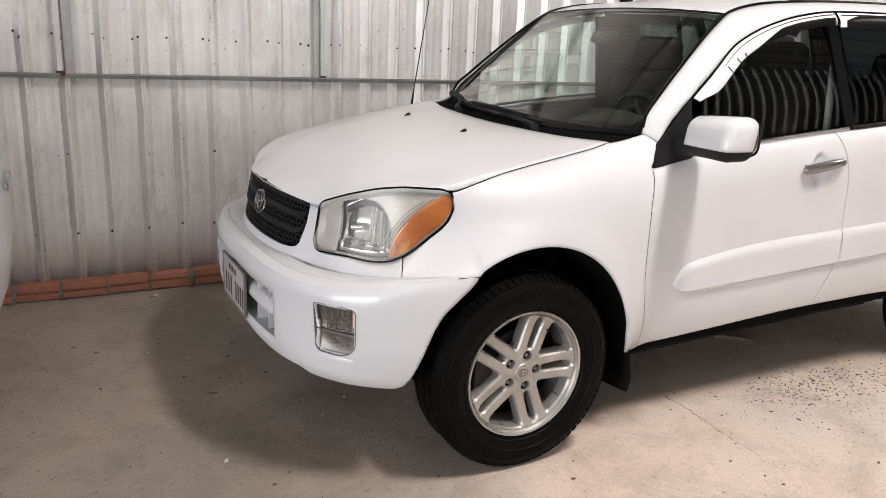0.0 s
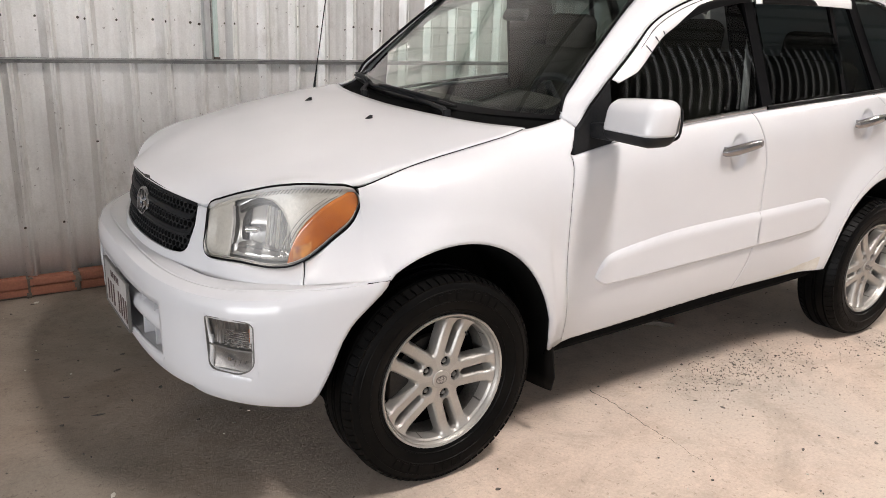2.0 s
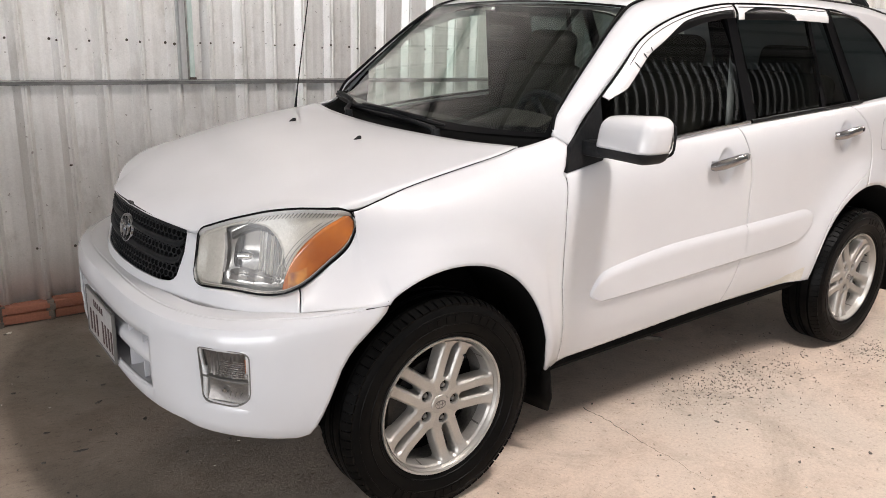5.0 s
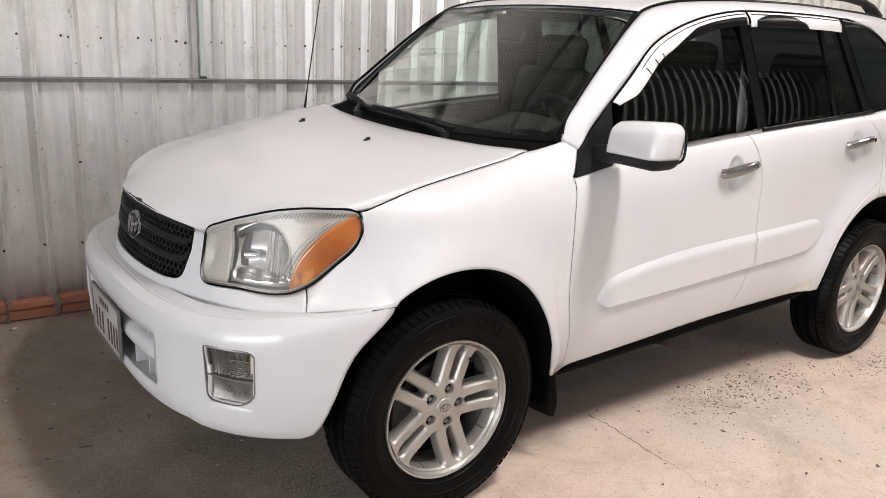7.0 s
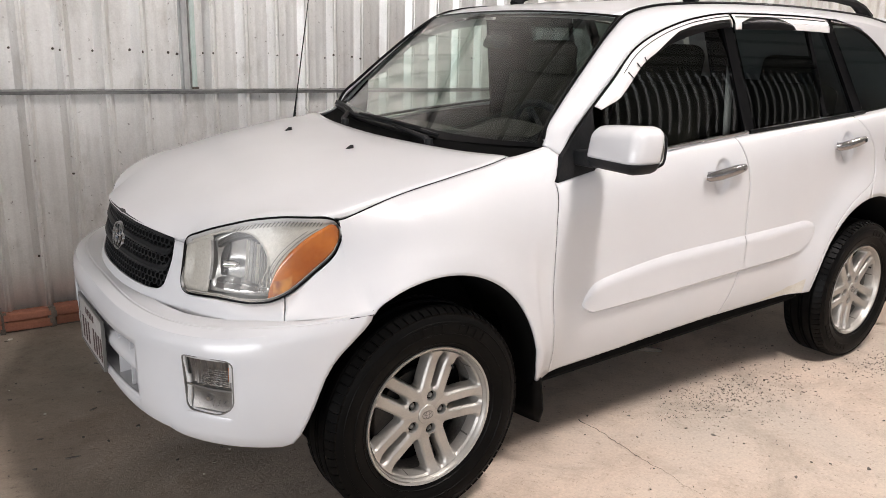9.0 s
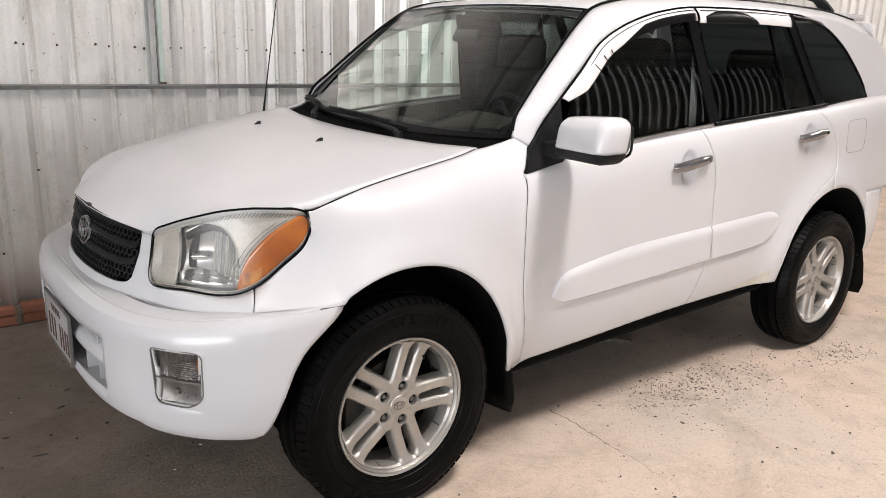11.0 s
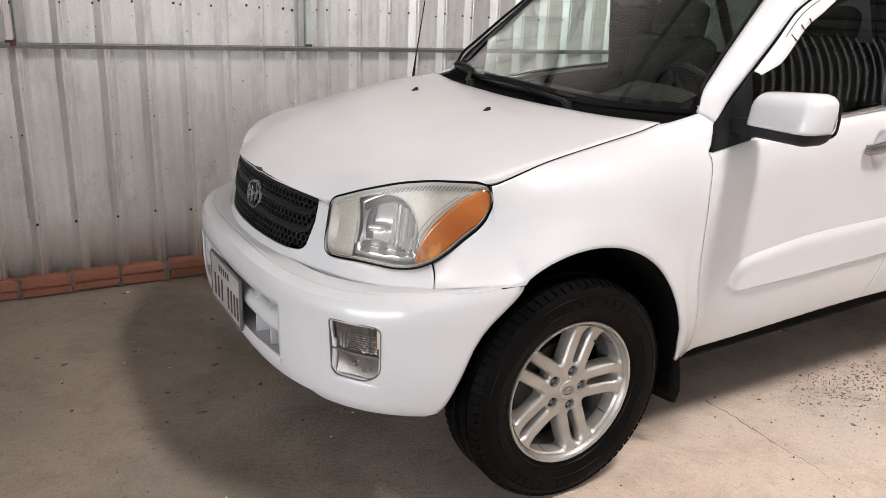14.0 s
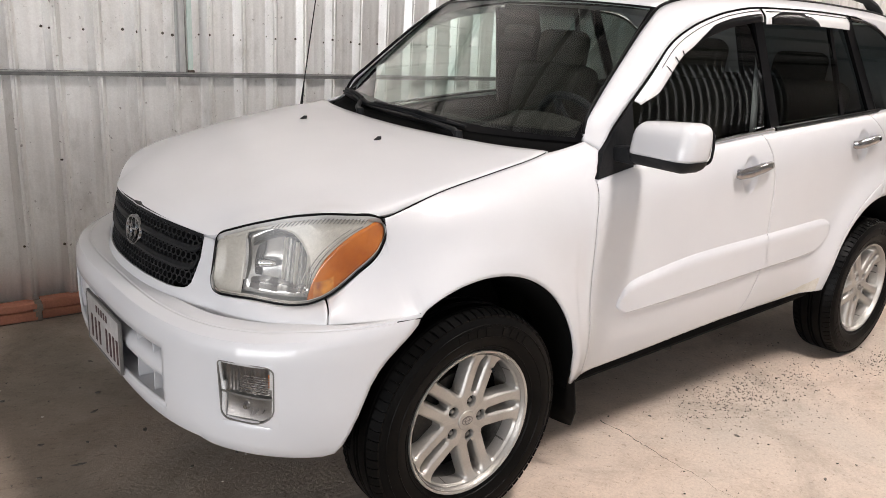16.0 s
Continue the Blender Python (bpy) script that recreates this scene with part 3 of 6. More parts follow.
def fender(s):
    """The front wing: from the lamp's edge, the hood's seam and the pillar down to bumper, arch and sill."""
    top = []
    for a in np.linspace(66.95, 84.9, 30):
        top.append(fascia(D(a), hl_bot(a) - 0.0068, -0.001) + np.array((0.004 * (a - 66) / 19, 0, 0)))
    for a, z in ((85.5, 0.897), (85.9, 0.911), (85.2, 0.926), (84.2, 0.939)):
        top.append(fascia(D(a), z, -0.001) + np.array((0.004, 0, 0.003)))
    n_lamp = len(top)
    for x in list(np.linspace(-0.2245, -0.15, 8)) + list(np.linspace(-0.13, 0.388, 44)):
        top.append(np.array((x, fender_w(x), fender_z(x))))
    n_seam = len(top)
    for f in np.linspace(0.12, 1, 9):
        top.append(np.array((0.388 + 0.127 * f, 0.669 + 0.021 * f, 1.075 + 0.034 * f ** 1.4)))
    for f in np.linspace(0.2, 1, 5):
        top.append(np.array((0.515 + 0.041 * f, 0.690 + 0.044 * f, 1.109 - 0.028 * f)))
    rear = lambda z: door_a(z) - GAP if z < 1.0 else door_a(1.0) - GAP + (z - 1.0) * 0.5
    n = len(top)
    edge = np.array(top[:n_lamp])
    P = []
    for k, T in enumerate(top):
        if k < n_lamp:
            bx = -0.4215 + (0.4215 - 0.222) * (k / (n_lamp - 1))
        else:
            bx = -0.222 + (door_a(0.34) - GAP + 0.222) * ((k - n_lamp + 1) / (n - n_lamp)) ** 1.0
        bz = fender_bottom(bx)
        tx, ty, tz = T
        dy = ty - side_w(tx, tz, True)
        row = []
        for j in range(31):
            f = j / 30
            f = f ** 1.5 * 0.6 + f * 0.4
            z = tz + (bz - tz) * f
            x = tx + (bx - tx) * f
            if k >= n_seam - 22:
                e = ((k - n_seam + 23) / (n - n_seam + 22)) ** 2
                x += (rear(z) - (top[-1][0] + (door_a(0.34) - GAP - top[-1][0]) * f)) * e
            y = side_w(x, z, True) + dy * math.exp(-(((tz - z) / 0.07) ** 1.5))
            if k < n_seam - 8 and x < 0.05:
                # the skin swells gently away from the lamp's edge
                dist = np.hypot(edge[:, 0] - x, edge[:, 2] - z)
                q = int(dist.argmin())
                swell = math.sin(min(1.0, dist[q] / 0.19) * math.pi / 2)
                hold_low = min(1.0, max(0.0, (0.95 - f) / 0.35)) * min(1.0, max(0.0, (k - 3) / 14))
                y += (edge[q, 1] + (side_w(x, z, True) + (dy * math.exp(-(((tz - z) / 0.07) ** 1.5)) if k >= n_lamp else 0.0) - edge[q, 1]) * swell - y) * hold_low
            if k > n - 18 and z < 1.04:
                e2 = ((k - n + 18) / 17) ** 2 * min(1.0, (1.04 - z) / 0.05)
                y += (side_w(x, min(z, 0.997), False) - y) * e2
            if k < 16:
                w = (1 - k / 16) ** 2
                q = panel_point(67.0, 1 - f)
                g = np.array((top[0][0] + (-0.4215 - top[0][0]) * f, 0, top[0][2] + (fender_bottom(-0.4215) - top[0][2]) * f))
                y0 = side_w(g[0], g[2], True) + (top[0][1] - side_w(top[0][0], top[0][2], True)) * math.exp(-(((top[0][2] - g[2]) / 0.07) ** 1.5))
                x, y, z = x + w * (q[0] - g[0]), y + w * (q[1] - y0), z + w * (q[2] - g[2]) * 0.5
            row.append((x, -s * y, z))
        P.append(row)
    # one even skin with the arch's flare on it; only a narrow border bends to meet the edges
    P = np.array(P)
    x, y, z = P[:, :, 0], P[:, :, 1] * -s, P[:, :, 2]
    d = np.maximum(np.hypot(x - ARCH[0][0], z - ARCH[0][1]) - ARCH[0][2], 0.0)
    flare = 0.034 * np.exp(-((d / 0.075) ** 2)) * np.clip((0.98 - z) / 0.15, 0, 1)
    tx, tz = (x - 0.05) / 0.4, (z - 0.8) / 0.3
    T = np.stack([tx ** i * tz ** j for i in range(5) for j in range(5 - i)], axis=-1)
    w = np.full(x.shape, 0.35)
    w[6:-6, 3:-3] = 1.0
    fit = np.linalg.lstsq((T * w[..., None]).reshape(-1, T.shape[-1]), ((y - flare) * w).ravel(), rcond=None)[0]
    even = T @ fit + flare
    miss = y - even
    soft = lambda dist, reach: np.exp(-((dist / reach) ** 2))
    wt, wb = soft(np.linalg.norm(P - P[:, :1], axis=2), 0.055), soft(np.linalg.norm(P - P[:, -1:], axis=2), 0.055)
    wf, wr = soft(np.linalg.norm(P - P[:1], axis=2), 0.07), soft(np.linalg.norm(P - P[-1:], axis=2), 0.07)
    P[:, :, 1] = -s * (even + bent(miss, ((wt, 1, 0), (wf, 0, 0), (wr, 0, -1), (wb, 1, -1))))
    return sheet(P, CAR_IN)


def flanks(s, side):
    part("fender", fender(s), PAINT, car, thick=0.008)
    fd = part("front_door", side_panel(lambda z: door_a(z) + GAP, lambda z: door_b(z) - GAP, sill_z, belt_z, False, 130, 84, s, 0.0, (1.357, 0.967)), PAINT, car, thick=0.008)
    rd = part("rear_door", side_panel(lambda z: door_b(z) + GAP, lambda z: door_c(z) - GAP, sill_z, belt_z, False, 120, 84, s, 0.0, (2.25, 1.038)), PAINT, car, thick=0.008)
    rear_x = lambda z: door_c(z) + GAP if z > 0.885 else 2.466 + (door_c(0.885) + GAP - 2.466) * (max(z - 0.80, 0.0) / 0.085) ** 2
    part("quarter_panel", side_panel(rear_x, lambda z: 3.26 - 0.10 * max(0, z - 0.9), lambda x: arch_z(x, 0.745) if x > 2.84 else arch_z(x, 0.39), belt_z, False, 60, 22, s), PAINT, car, thick=0.008)
    # rolled lip between the rear door's edge and the wheel
    cx, cz, r = ARCH[1]
    P = []
    for z in np.linspace(0.392, 0.884, 70):
        x0 = door_c(z) + GAP
        x1 = max(x0 + 0.0005, rear_x(z) if z > cz + r - 0.003 else min(rear_x(z), cx - math.sqrt(r * r - (z - cz) ** 2)))
        P.append([(x0 + (x1 - x0) * v, -s * side_w(x0 + (x1 - x0) * v, z, False), z) for v in np.linspace(0, 1, 6)])
    part("arch_lip", sheet(P, CAR_IN), PAINT, car, thick=0.008)
    part("inner_panel", side_panel(lambda z: 0.50, lambda z: 3.2, lambda x: arch_z(x, sill_z(x) + 0.012) + 0.03, lambda x: belt_z(x) - 0.01, False, 60, 10, s, 0.05), DARK, car)
    # dark tubes lie in the door gaps to stand for their shade
    for line_, z0, z1, fen in ((door_a, 0.345, 0.985, False), (door_b, 0.395, 1.105, False), (door_c, 0.42, 1.165, False)):
        bm = tube(bmesh.new(), [(line_(z), -s * (side_w(line_(z), z, fen) - 0.0050), z) for z in np.linspace(z0, z1, 60)], 0.0034, 6)
        part("door_seal", bm, DARK, car, "dark strip standing for the shade in the door gap")
    # black sill under the doors
    bm = bmesh.new()
    prism(bm, [(0.49, -s * 0.758, 0.348), (0.49, -s * 0.756, 0.308), (0.49, -s * 0.738, 0.286), (0.49, -s * 0.68, 0.272), (0.49, -s * 0.66, 0.348)], (1.60, 0, 0.047))
    part("sill", bm, DARK, car, "black plastic sill", smooth=0)
    # raised pads along the doors
    def pad(x0, x1, tip0, tip1):
        lo, hi = curve((0.64, 0.556), (0.655, 0.541), (0.70, 0.531), (1.54, 0.560), (1.92, 0.580), (2.07, 0.655)), curve((0.64, 0.582), (0.655, 0.612), (0.68, 0.634), (0.72, 0.651), (0.8, 0.666), (1.1, 0.700), (1.51, 0.716), (1.97, 0.735), (2.07, 0.74))
        P = []
        for i in range(41):
            g = i / 40
            x = x0 + (x1 - x0) * (g ** 1.8 if tip0 else 1 - (1 - g) ** 1.8)
            row = []
            edge = min(1.0, (x - x0) / 0.06 if tip0 else 1.0, (x1 - x) / 0.10 if tip1 else 1.0)
            edge = math.sqrt(max(0.0, 1 - (1 - edge) ** 2))
            mid = (lo(x) + hi(x)) / 2
            for j in range(11):
                f = j / 10
                z = mid + (lo(x) + (hi(x) - lo(x)) * f - mid) * (0.10 + 0.90 * edge)
                rise = min(1.0, min(f / 0.10, (1 - f) / 0.22)) * edge
                row.append((x, -s * (side_w(x, z, False) - 0.002 + 0.015 * math.sin(rise * math.pi / 2)), z))
            P.append(row)
        return sheet(P, CAR_IN)
    part("door_pad", pad(0.643, 1.546 - GAP, True, False), PAINT, fd)
    part("door_pad", pad(1.546 + GAP, 2.055, False, True), PAINT, rd)
    if s > 0:
        P = []
        for i in range(41):
            x = 1.66 + 0.375 * i / 40
            lo = arch_z(x, sill_z(x)) + 0.004
            hi = lo + 0.002 + 0.062 * (i / 40) ** 1.9 * (1 + 0.04 * math.sin(i * 0.7))
            P.append([(x, -(side_w(x, lo + (hi - lo) * v, False) + 0.0006), lo + (hi - lo) * v) for v in np.linspace(0, 1, 4)])
        part("dust_stain", sheet(P, CAR_IN), DUST, rd, "tan dust stain on the paint")
    # chrome grips over the dished hollows, each with a dark lock
    for door, hx, hz in ((fd, 1.357, 0.985), (rd, 2.25, 1.056)):
        w = side_w(hx, hz, False)
        pts = [(hx - 0.114, -s * (w + 0.010), hz - 0.013), (hx - 0.104, -s * (w + 0.020), hz - 0.012), (hx - 0.05, -s * (w + 0.027), hz - 0.006), (hx + 0.05, -s * (w + 0.027), hz + 0.007), (hx + 0.104, -s * (w + 0.020), hz + 0.012), (hx + 0.114, -s * (w + 0.010), hz + 0.013)]
        bm = tube(bmesh.new(), pts, [0.010, 0.017, 0.021, 0.020, 0.0165, 0.010], 16)
        for v in bm.verts:
            v.co.y = -s * (w + 0.006 + (abs(v.co.y) - w - 0.006) * 0.75)
        for e in (-0.078, 0.078):
            box(bm, hx + e - 0.02, hx + e + 0.02, min(-s * (w - 0.005), -s * (w + 0.02)), max(-s * (w - 0.005), -s * (w + 0.02)), hz + e * 0.1 - 0.014, hz + e * 0.1 + 0.014, 0.003)
        grip = part("door_handle", bm, GRIPCHROME, door, "chrome door handle")
        bm = tube(bmesh.new(), [(hx + 0.092, -s * (w + 0.024), hz + 0.011), (hx + 0.094, -s * (w + 0.0335), hz + 0.011)], [0.0085, 0.0075], 14)
        part("lock", bm, BLACK if door is rd else STEEL, grip, "round door lock")
        # solid dark bar stands in for the shade beneath the grip
        bm = tube(bmesh.new(), [(hx - 0.085 + 0.16 * k / 8, -s * (w + 0.014), hz - 0.0245 + 0.0165 * k / 8) for k in range(9)], 0.0048, 6)
        part("grip_gap", bm, DARK, grip, "dark bar standing for the shade under the grip")
    # wheel arch liners
    for cx, cz, r in ARCH:
        P = [[(cx + (r - 0.004) * math.cos(a), -s * y, cz + (r - 0.004) * math.sin(a)) for y in (0.845, 0.80, 0.70, 0.50)] for a in np.linspace(math.radians(-6 if cx < 1 else 0), math.radians(181 if cx < 1 else 172), 40)]
        for row in P:
            row[0] = (row[0][0], -s * (side_w(row[0][0], max(row[0][2], 0.31), cx < 1) - 0.007), row[0][2])
        part("arch_liner", sheet(P), DARK, car, "black wheel arch liner", thick=0.004)
        bm = bmesh.new()
        prism(bm, [(cx + (r + 0.01) * math.cos(a), -s * 0.5, cz + (r + 0.01) * math.sin(a)) for a in np.linspace(radians(0), radians(180), 24)], (0, s * 0.02, 0))
        part("arch_back", bm, DARK, car, "dark inner wall of the wheel arch")
    # mud flaps
    for x0, z1, lean in ((0.405, 0.60, 0.07), (2.925, 0.62, 0.09)):
        bm = bmesh.new()
        P = []
        for k in range(9):
            f = k / 8
            z = z1 - (z1 - 0.17) * f
            x = x0 - 0.03 + lean * f ** 1.3 + 0.02 * math.sin(f * 3)
            P.append([(x + 0.035 * e, -s * (0.63 + (0.140 + 0.035 * min(1.0, f * 1.6) + 0.012 * max(0.0, f - 0.6) / 0.4) * e - (0.02 if k == 8 and e in (0, 1) else 0) * (1 if e else -1)), z) for e in (0, 0.25, 0.5, 0.75, 1.0)])
        grid(bm, P, (x0 + 1, 0, 0.4))
        part("mud_flap", bm, RUBBER, car, "black rubber mud flap", thick=0.008)
    # side frame over the doors, with the windshield pillar
    I = [(0.518, 0.6895, 1.112), (0.54, 0.676, 1.165), (0.61, 0.655, 1.234), (0.75, 0.622, 1.36), (0.90, 0.586, 1.482), (1.0, 0.566, 1.545), (1.1, 0.560, 1.572), (1.2, 0.558, 1.588), (1.6, 0.556, 1.616), (2.1, 0.556, 1.628), (2.6, 0.556, 1.622), (2.98, 0.556, 1.590)]
    O = [(0.5595, 0.735, 1.0835), (0.61, 0.727, 1.150), (0.665, 0.722, 1.205), (0.80, 0.706, 1.325), (0.91, 0.694, 1.428), (1.0, 0.688, 1.475), (1.10, 0.684, 1.512), (1.244, 0.680, 1.548), (1.45, 0.676, 1.574), (1.95, 0.674, 1.586), (2.5, 0.670, 1.572), (2.98, 0.660, 1.500)]
    P = []
    ts = np.linspace(0, len(I) - 1, 61)
    key = list(range(len(I)))
    cI = [curve(*zip(key, [p[k] for p in I])) for k in range(3)]
    cO = [curve(*zip(key, [p[k] for p in O])) for k in range(3)]
    for t in ts:
        a, b = np.array([c(t) for c in cI]), np.array([c(t) for c in cO])
        n = np.array([-0.25, 0.75, 0.6]) * 0.016
        P.append([(a + (b - a) * f + n * min(1.0, t / 2.0) * math.sin(f * math.pi)) for f in np.linspace(0, 1, 8)])
    part("side_frame", sheet(mirrored(P, -s), CAR_IN), PAINT, car, thick=0.01)
    bm = tube(bmesh.new(), [(cI[0](t), -s * (cI[1](t) - 0.001), cI[2](t) + 0.003) for t in np.linspace(0.3, 11, 50)], 0.0062, 8)
    part("roof_moulding", bm, GLOSSBLACK, car, "black rubber moulding")
    # dark tube draws the shaded gap between door frame and pillar
    bm = tube(bmesh.new(), [(cO[0](t), -s * (cO[1](t) + 0.003), cO[2](t) - 0.004) for t in np.linspace(0.3, 9.6, 50)], 0.0045, 6)
    part("door_seal", bm, DARK, car, "dark strip standing for the shade in the door gap")
    greenhouse(s, cO, fd, rd)


def gw(z):
    return 0.746 - 0.145 * (z - 1.07)


def glass_patch(xl, xr, zb, zt, s, out=0.0, nx=16, nz=10, bulge=0.010):
    P = []
    for i in range(nx + 1):
        u = i / nx
        row = []
        for j in range(nz + 1):
            v = j / nz
            xb, xt = xl[0] + (xr[0] - xl[0]) * u, xl[1] + (xr[1] - xl[1]) * u
            x = xb + (xt - xb) * v
            z = zb(x) + (zt(x) - zb(x)) * v
            row.append((x, -s * (gw(z) + out + bulge * math.sin(math.pi * min(max((z - 1.05) / 0.55, 0), 1))), z))
        P.append(row)
    return sheet(P, CAR_IN)


def strip(points, s, d0, d1):
    """A flat bar on the window plane from a closed ring of (x, z)."""
    return prism(bmesh.new(), [(x, -s * (gw(z) + d0), z) for x, z in points], (0, -s * (d1 - d0), 0))


def greenhouse(s, cO, fd, rd):
    line = curve(*[(cO[0](t), cO[2](t)) for t in range(1, 12)])
    top = lambda x: line(x) - 0.012
    # near pane is darkened for the dim cabin, far pane stays clear
    g = part("front_door_glass", glass_patch((0.68, 0.76), (1.57, 1.405), lambda x: belt_z(x) - 0.01, top, s, -0.012, bulge=0.022), DIM_GLASS if s > 0 else WINDSHIELD, fd, "front window glass, the near pane darkened for cabin shade")
    g.visible_shadow = False
    g = part("rear_door_glass", glass_patch((1.60, 1.435), (2.15, 1.985), lambda x: belt_z(x) - 0.01, top, s, -0.012, bulge=0.022), DARKTINT, rd, "dark front window glass, the near pane darkened for cabin shade")
    g.visible_shadow = False
    g = part("vent_glass", glass_patch((2.16, 1.99), (2.43, 2.12), lambda x: belt_z(x) - 0.01, top, s, -0.012), DARKTINT, rd, "dark tinted vent glass")
    g.visible_shadow = False
    qt = curve((2.15, 1.570), (2.30, 1.562), (2.42, 1.540), (2.60, 1.462), (2.72, 1.375), (2.83, 1.270), (2.875, 1.205))
    g = part("quarter_glass", glass_patch((2.46, 2.15), (2.875, 2.875), lambda x: belt_z(x) - 0.002, lambda x: max(qt(x), belt_z(x) + 0.0), s, 0.006, 24), DARKTINT, car, "dark tinted quarter window")
    g.visible_shadow = False
    part("quarter_glass_rim", tube(bmesh.new(), [(2.155, -s * (gw(1.57) + 0.01), 1.572)] + [(x, -s * (gw(qt(x)) + 0.012), qt(x)) for x in np.linspace(2.2, 2.875, 16)] + [(2.80, -s * (gw(1.205) + 0.006), 1.203), (2.47, -s * (gw(1.18) + 0.006), 1.180)], 0.006, 6), GLOSSBLACK, car, "black window rim")
    # pillars
    part("window_pillar", strip([(1.553, 1.085), (1.618, 1.09), (1.445, 1.545), (1.392, 1.54)], s, -0.006, 0.012), GLOSSBLACK, fd, "black door pillar", smooth=0)
    part("window_pillar", strip([(2.135, 1.13), (2.165, 1.135), (2.0, 1.55), (1.975, 1.55)], s, -0.006, 0.008), GLOSSBLACK, rd, "black door pillar", smooth=0)
    part("window_pillar", strip([(2.405, 1.15), (2.475, 1.16), (2.165, 1.575), (2.10, 1.57)], s, -0.006, 0.010), GLOSSBLACK, rd, "black door pillar", smooth=0)
    part("sail_panel", strip([(0.526, 0.998), (0.70, 1.028), (0.70, 1.17), (0.694, 1.232), (0.655, 1.192), (0.60, 1.136), (0.550, 1.078)], s, -0.016, 0.008), BLACK, fd, "black mirror base panel", smooth=0)
    # bright strip along the belt
    for door, a, b in ((fd, 0.75, 1.545), (rd, 1.56, 2.44)):
        part("belt_moulding", tube(bmesh.new(), [(x, -s * (belt_w(x) + 0.006), belt_z(x) + 0.007) for x in np.linspace(a, b, 14)], 0.0085, 8), CHROME if door is fd else GLOSSBLACK, door, "bright belt strip" if door is fd else "black belt strip")
    # rain visors: white stands in for the sky mirrored in smoked plastic
    for door, a, b, wide in ((fd, 0.705, 1.437, 0.050), (rd, 1.458, 2.13, 0.058)):
        front = door is fd
        P = []
        for x in np.linspace(a, b, 60):
            z1 = line(x) - 0.004
            slope = (line(x + 0.01) - line(x - 0.01)) / 0.02
            nx_, nz_ = slope / math.hypot(1, slope), -1 / math.hypot(1, slope)
            e = min(1.0, 0.30 + (x - a) / 0.10) if front else 1.0
            row = []
            for f in (0, 0.1, 0.2, 0.35, 0.5, 0.65, 0.8, 0.92, 1.0):
                px, pz = x + nx_ * wide * f * e, z1 + nz_ * wide * f * e
                row.append((px, -s * (gw(pz) + 0.006 + 0.020 * math.sin(min(f * 2.2, 1.75))), pz))
            P.append(row)
        v = part("rain_visor", sheet(P, CAR_IN), VISOR_GLARE, door, "window rain visor, white standing for its reflections", thick=0.003)

        def smoked(lo, hi, k0, k1):
            """A smoked black crescent on the visor between two columns and two heights."""
            Q = []
            for i in range(lo, hi + 1):
                f = (i - lo) / (hi - lo)
                top_k = k1 - (k1 - k0) * (min(1.0, f / 0.35) if front else math.sin(math.pi * min(1.0, f * 0.9 + 0.1)) ** 0.5)
                row = []
                for g in np.linspace(0, 1, 5):
                    k = top_k + (k1 - top_k) * g
                    k_ = min(int(k), 7)
                    p = np.array(P[i][k_]) + (np.array(P[i][k_ + 1]) - np.array(P[i][k_])) * (k - k_)
                    row.append(p + np.array((0, -s * 0.003, 0)))
                Q.append(row)
            return sheet(Q, CAR_IN)
        part("visor_band", smoked(20, 58, 3.4, 8.0) if front else smoked(3, 36, 1.6, 8.0), GLOSSBLACK, v, "smoked black visor band", thick=0.001)
        lo_, hi_ = (10, 59) if front else (1, 58)
        part("visor_groove", tube(bmesh.new(), [np.array(P[i][2]) + np.array((0, -s * 0.0022, 0)) for i in range(lo_, hi_, 2)], 0.0016, 5), GLOSSBLACK, v, "dark groove in the visor")
        if front:
            for i, k0, k1 in ((11, 3, 7), (14, 4, 7.5), (17, 5, 8)):
                part("visor_mark", tube(bmesh.new(), [np.array(P[i][k]) + np.array((0, -s * 0.003, 0)) for k in (int(k0), int(k1))], 0.0018, 5), GLOSSBLACK, v, "thin black visor mark")


VISOR_GLARE = material("visor_glare_plastic", (0.72, 0.72, 0.72), 0.08, Coat_Weight=1.0)
for _s, _n in ((1, "left"), (-1, "right")):
    flanks(_s, _n)


# the far side is widened and lifted to fit the camera's view
far_lift = curve((-0.66, -0.011), (-0.53, -0.018), (-0.46, -0.028), (-0.40, -0.024), (-0.32, -0.006), (-0.27, 0.004), (-0.17, 0.020), (-0.06, 0.028), (0.08, 0.034), (0.207, 0.040), (0.40, 0.030), (0.60, 0.024), (0.90, 0.022))
far_wide = curve((-0.65, 0.060), (-0.5, 0.055), (-0.3, 0.060), (-0.1, 0.070), (0.2, 0.070))


def view_fitted(x, y, z):
    f = max(0.0, (y + 0.8) / 1.6) ** 2
    return x, y + far_wide(x) * f, z + far_lift(x) * f * min(max((z - 0.78) / 0.18, 0.0), 1.0)


# hood
def hood_rim(a):
    """A point of the hood's front edge, a degrees round the nose."""
    return fascia(D(a), hood_line(a) + 0.004 if a < 33 else hl_top(a) + 0.008, -0.002)


RIM = [hood_rim(a) for a in (2, 10, 18, 26, 32, 36, 40, 45, 50, 56, 62, 68, 74, 79, 82.5)]
hood_front = curve((0, RIM[0][0] - 0.0005), *[(p[1], p[0]) for p in RIM])
hood_mid = curve((-0.65, 0.868), (-0.62, 0.884), (-0.58, 0.906), (-0.5, 0.940), (-0.37, 0.990), (-0.15, 1.038), (0.06, 1.061), (0.2, 1.071), (0.45, 1.081))


SEAM = [(x, fender_w(x) - 0.0045, fender_z(x) + 0.004) for x in (-0.20, -0.12, -0.045, 0.06, 0.162, 0.33, 0.388)]
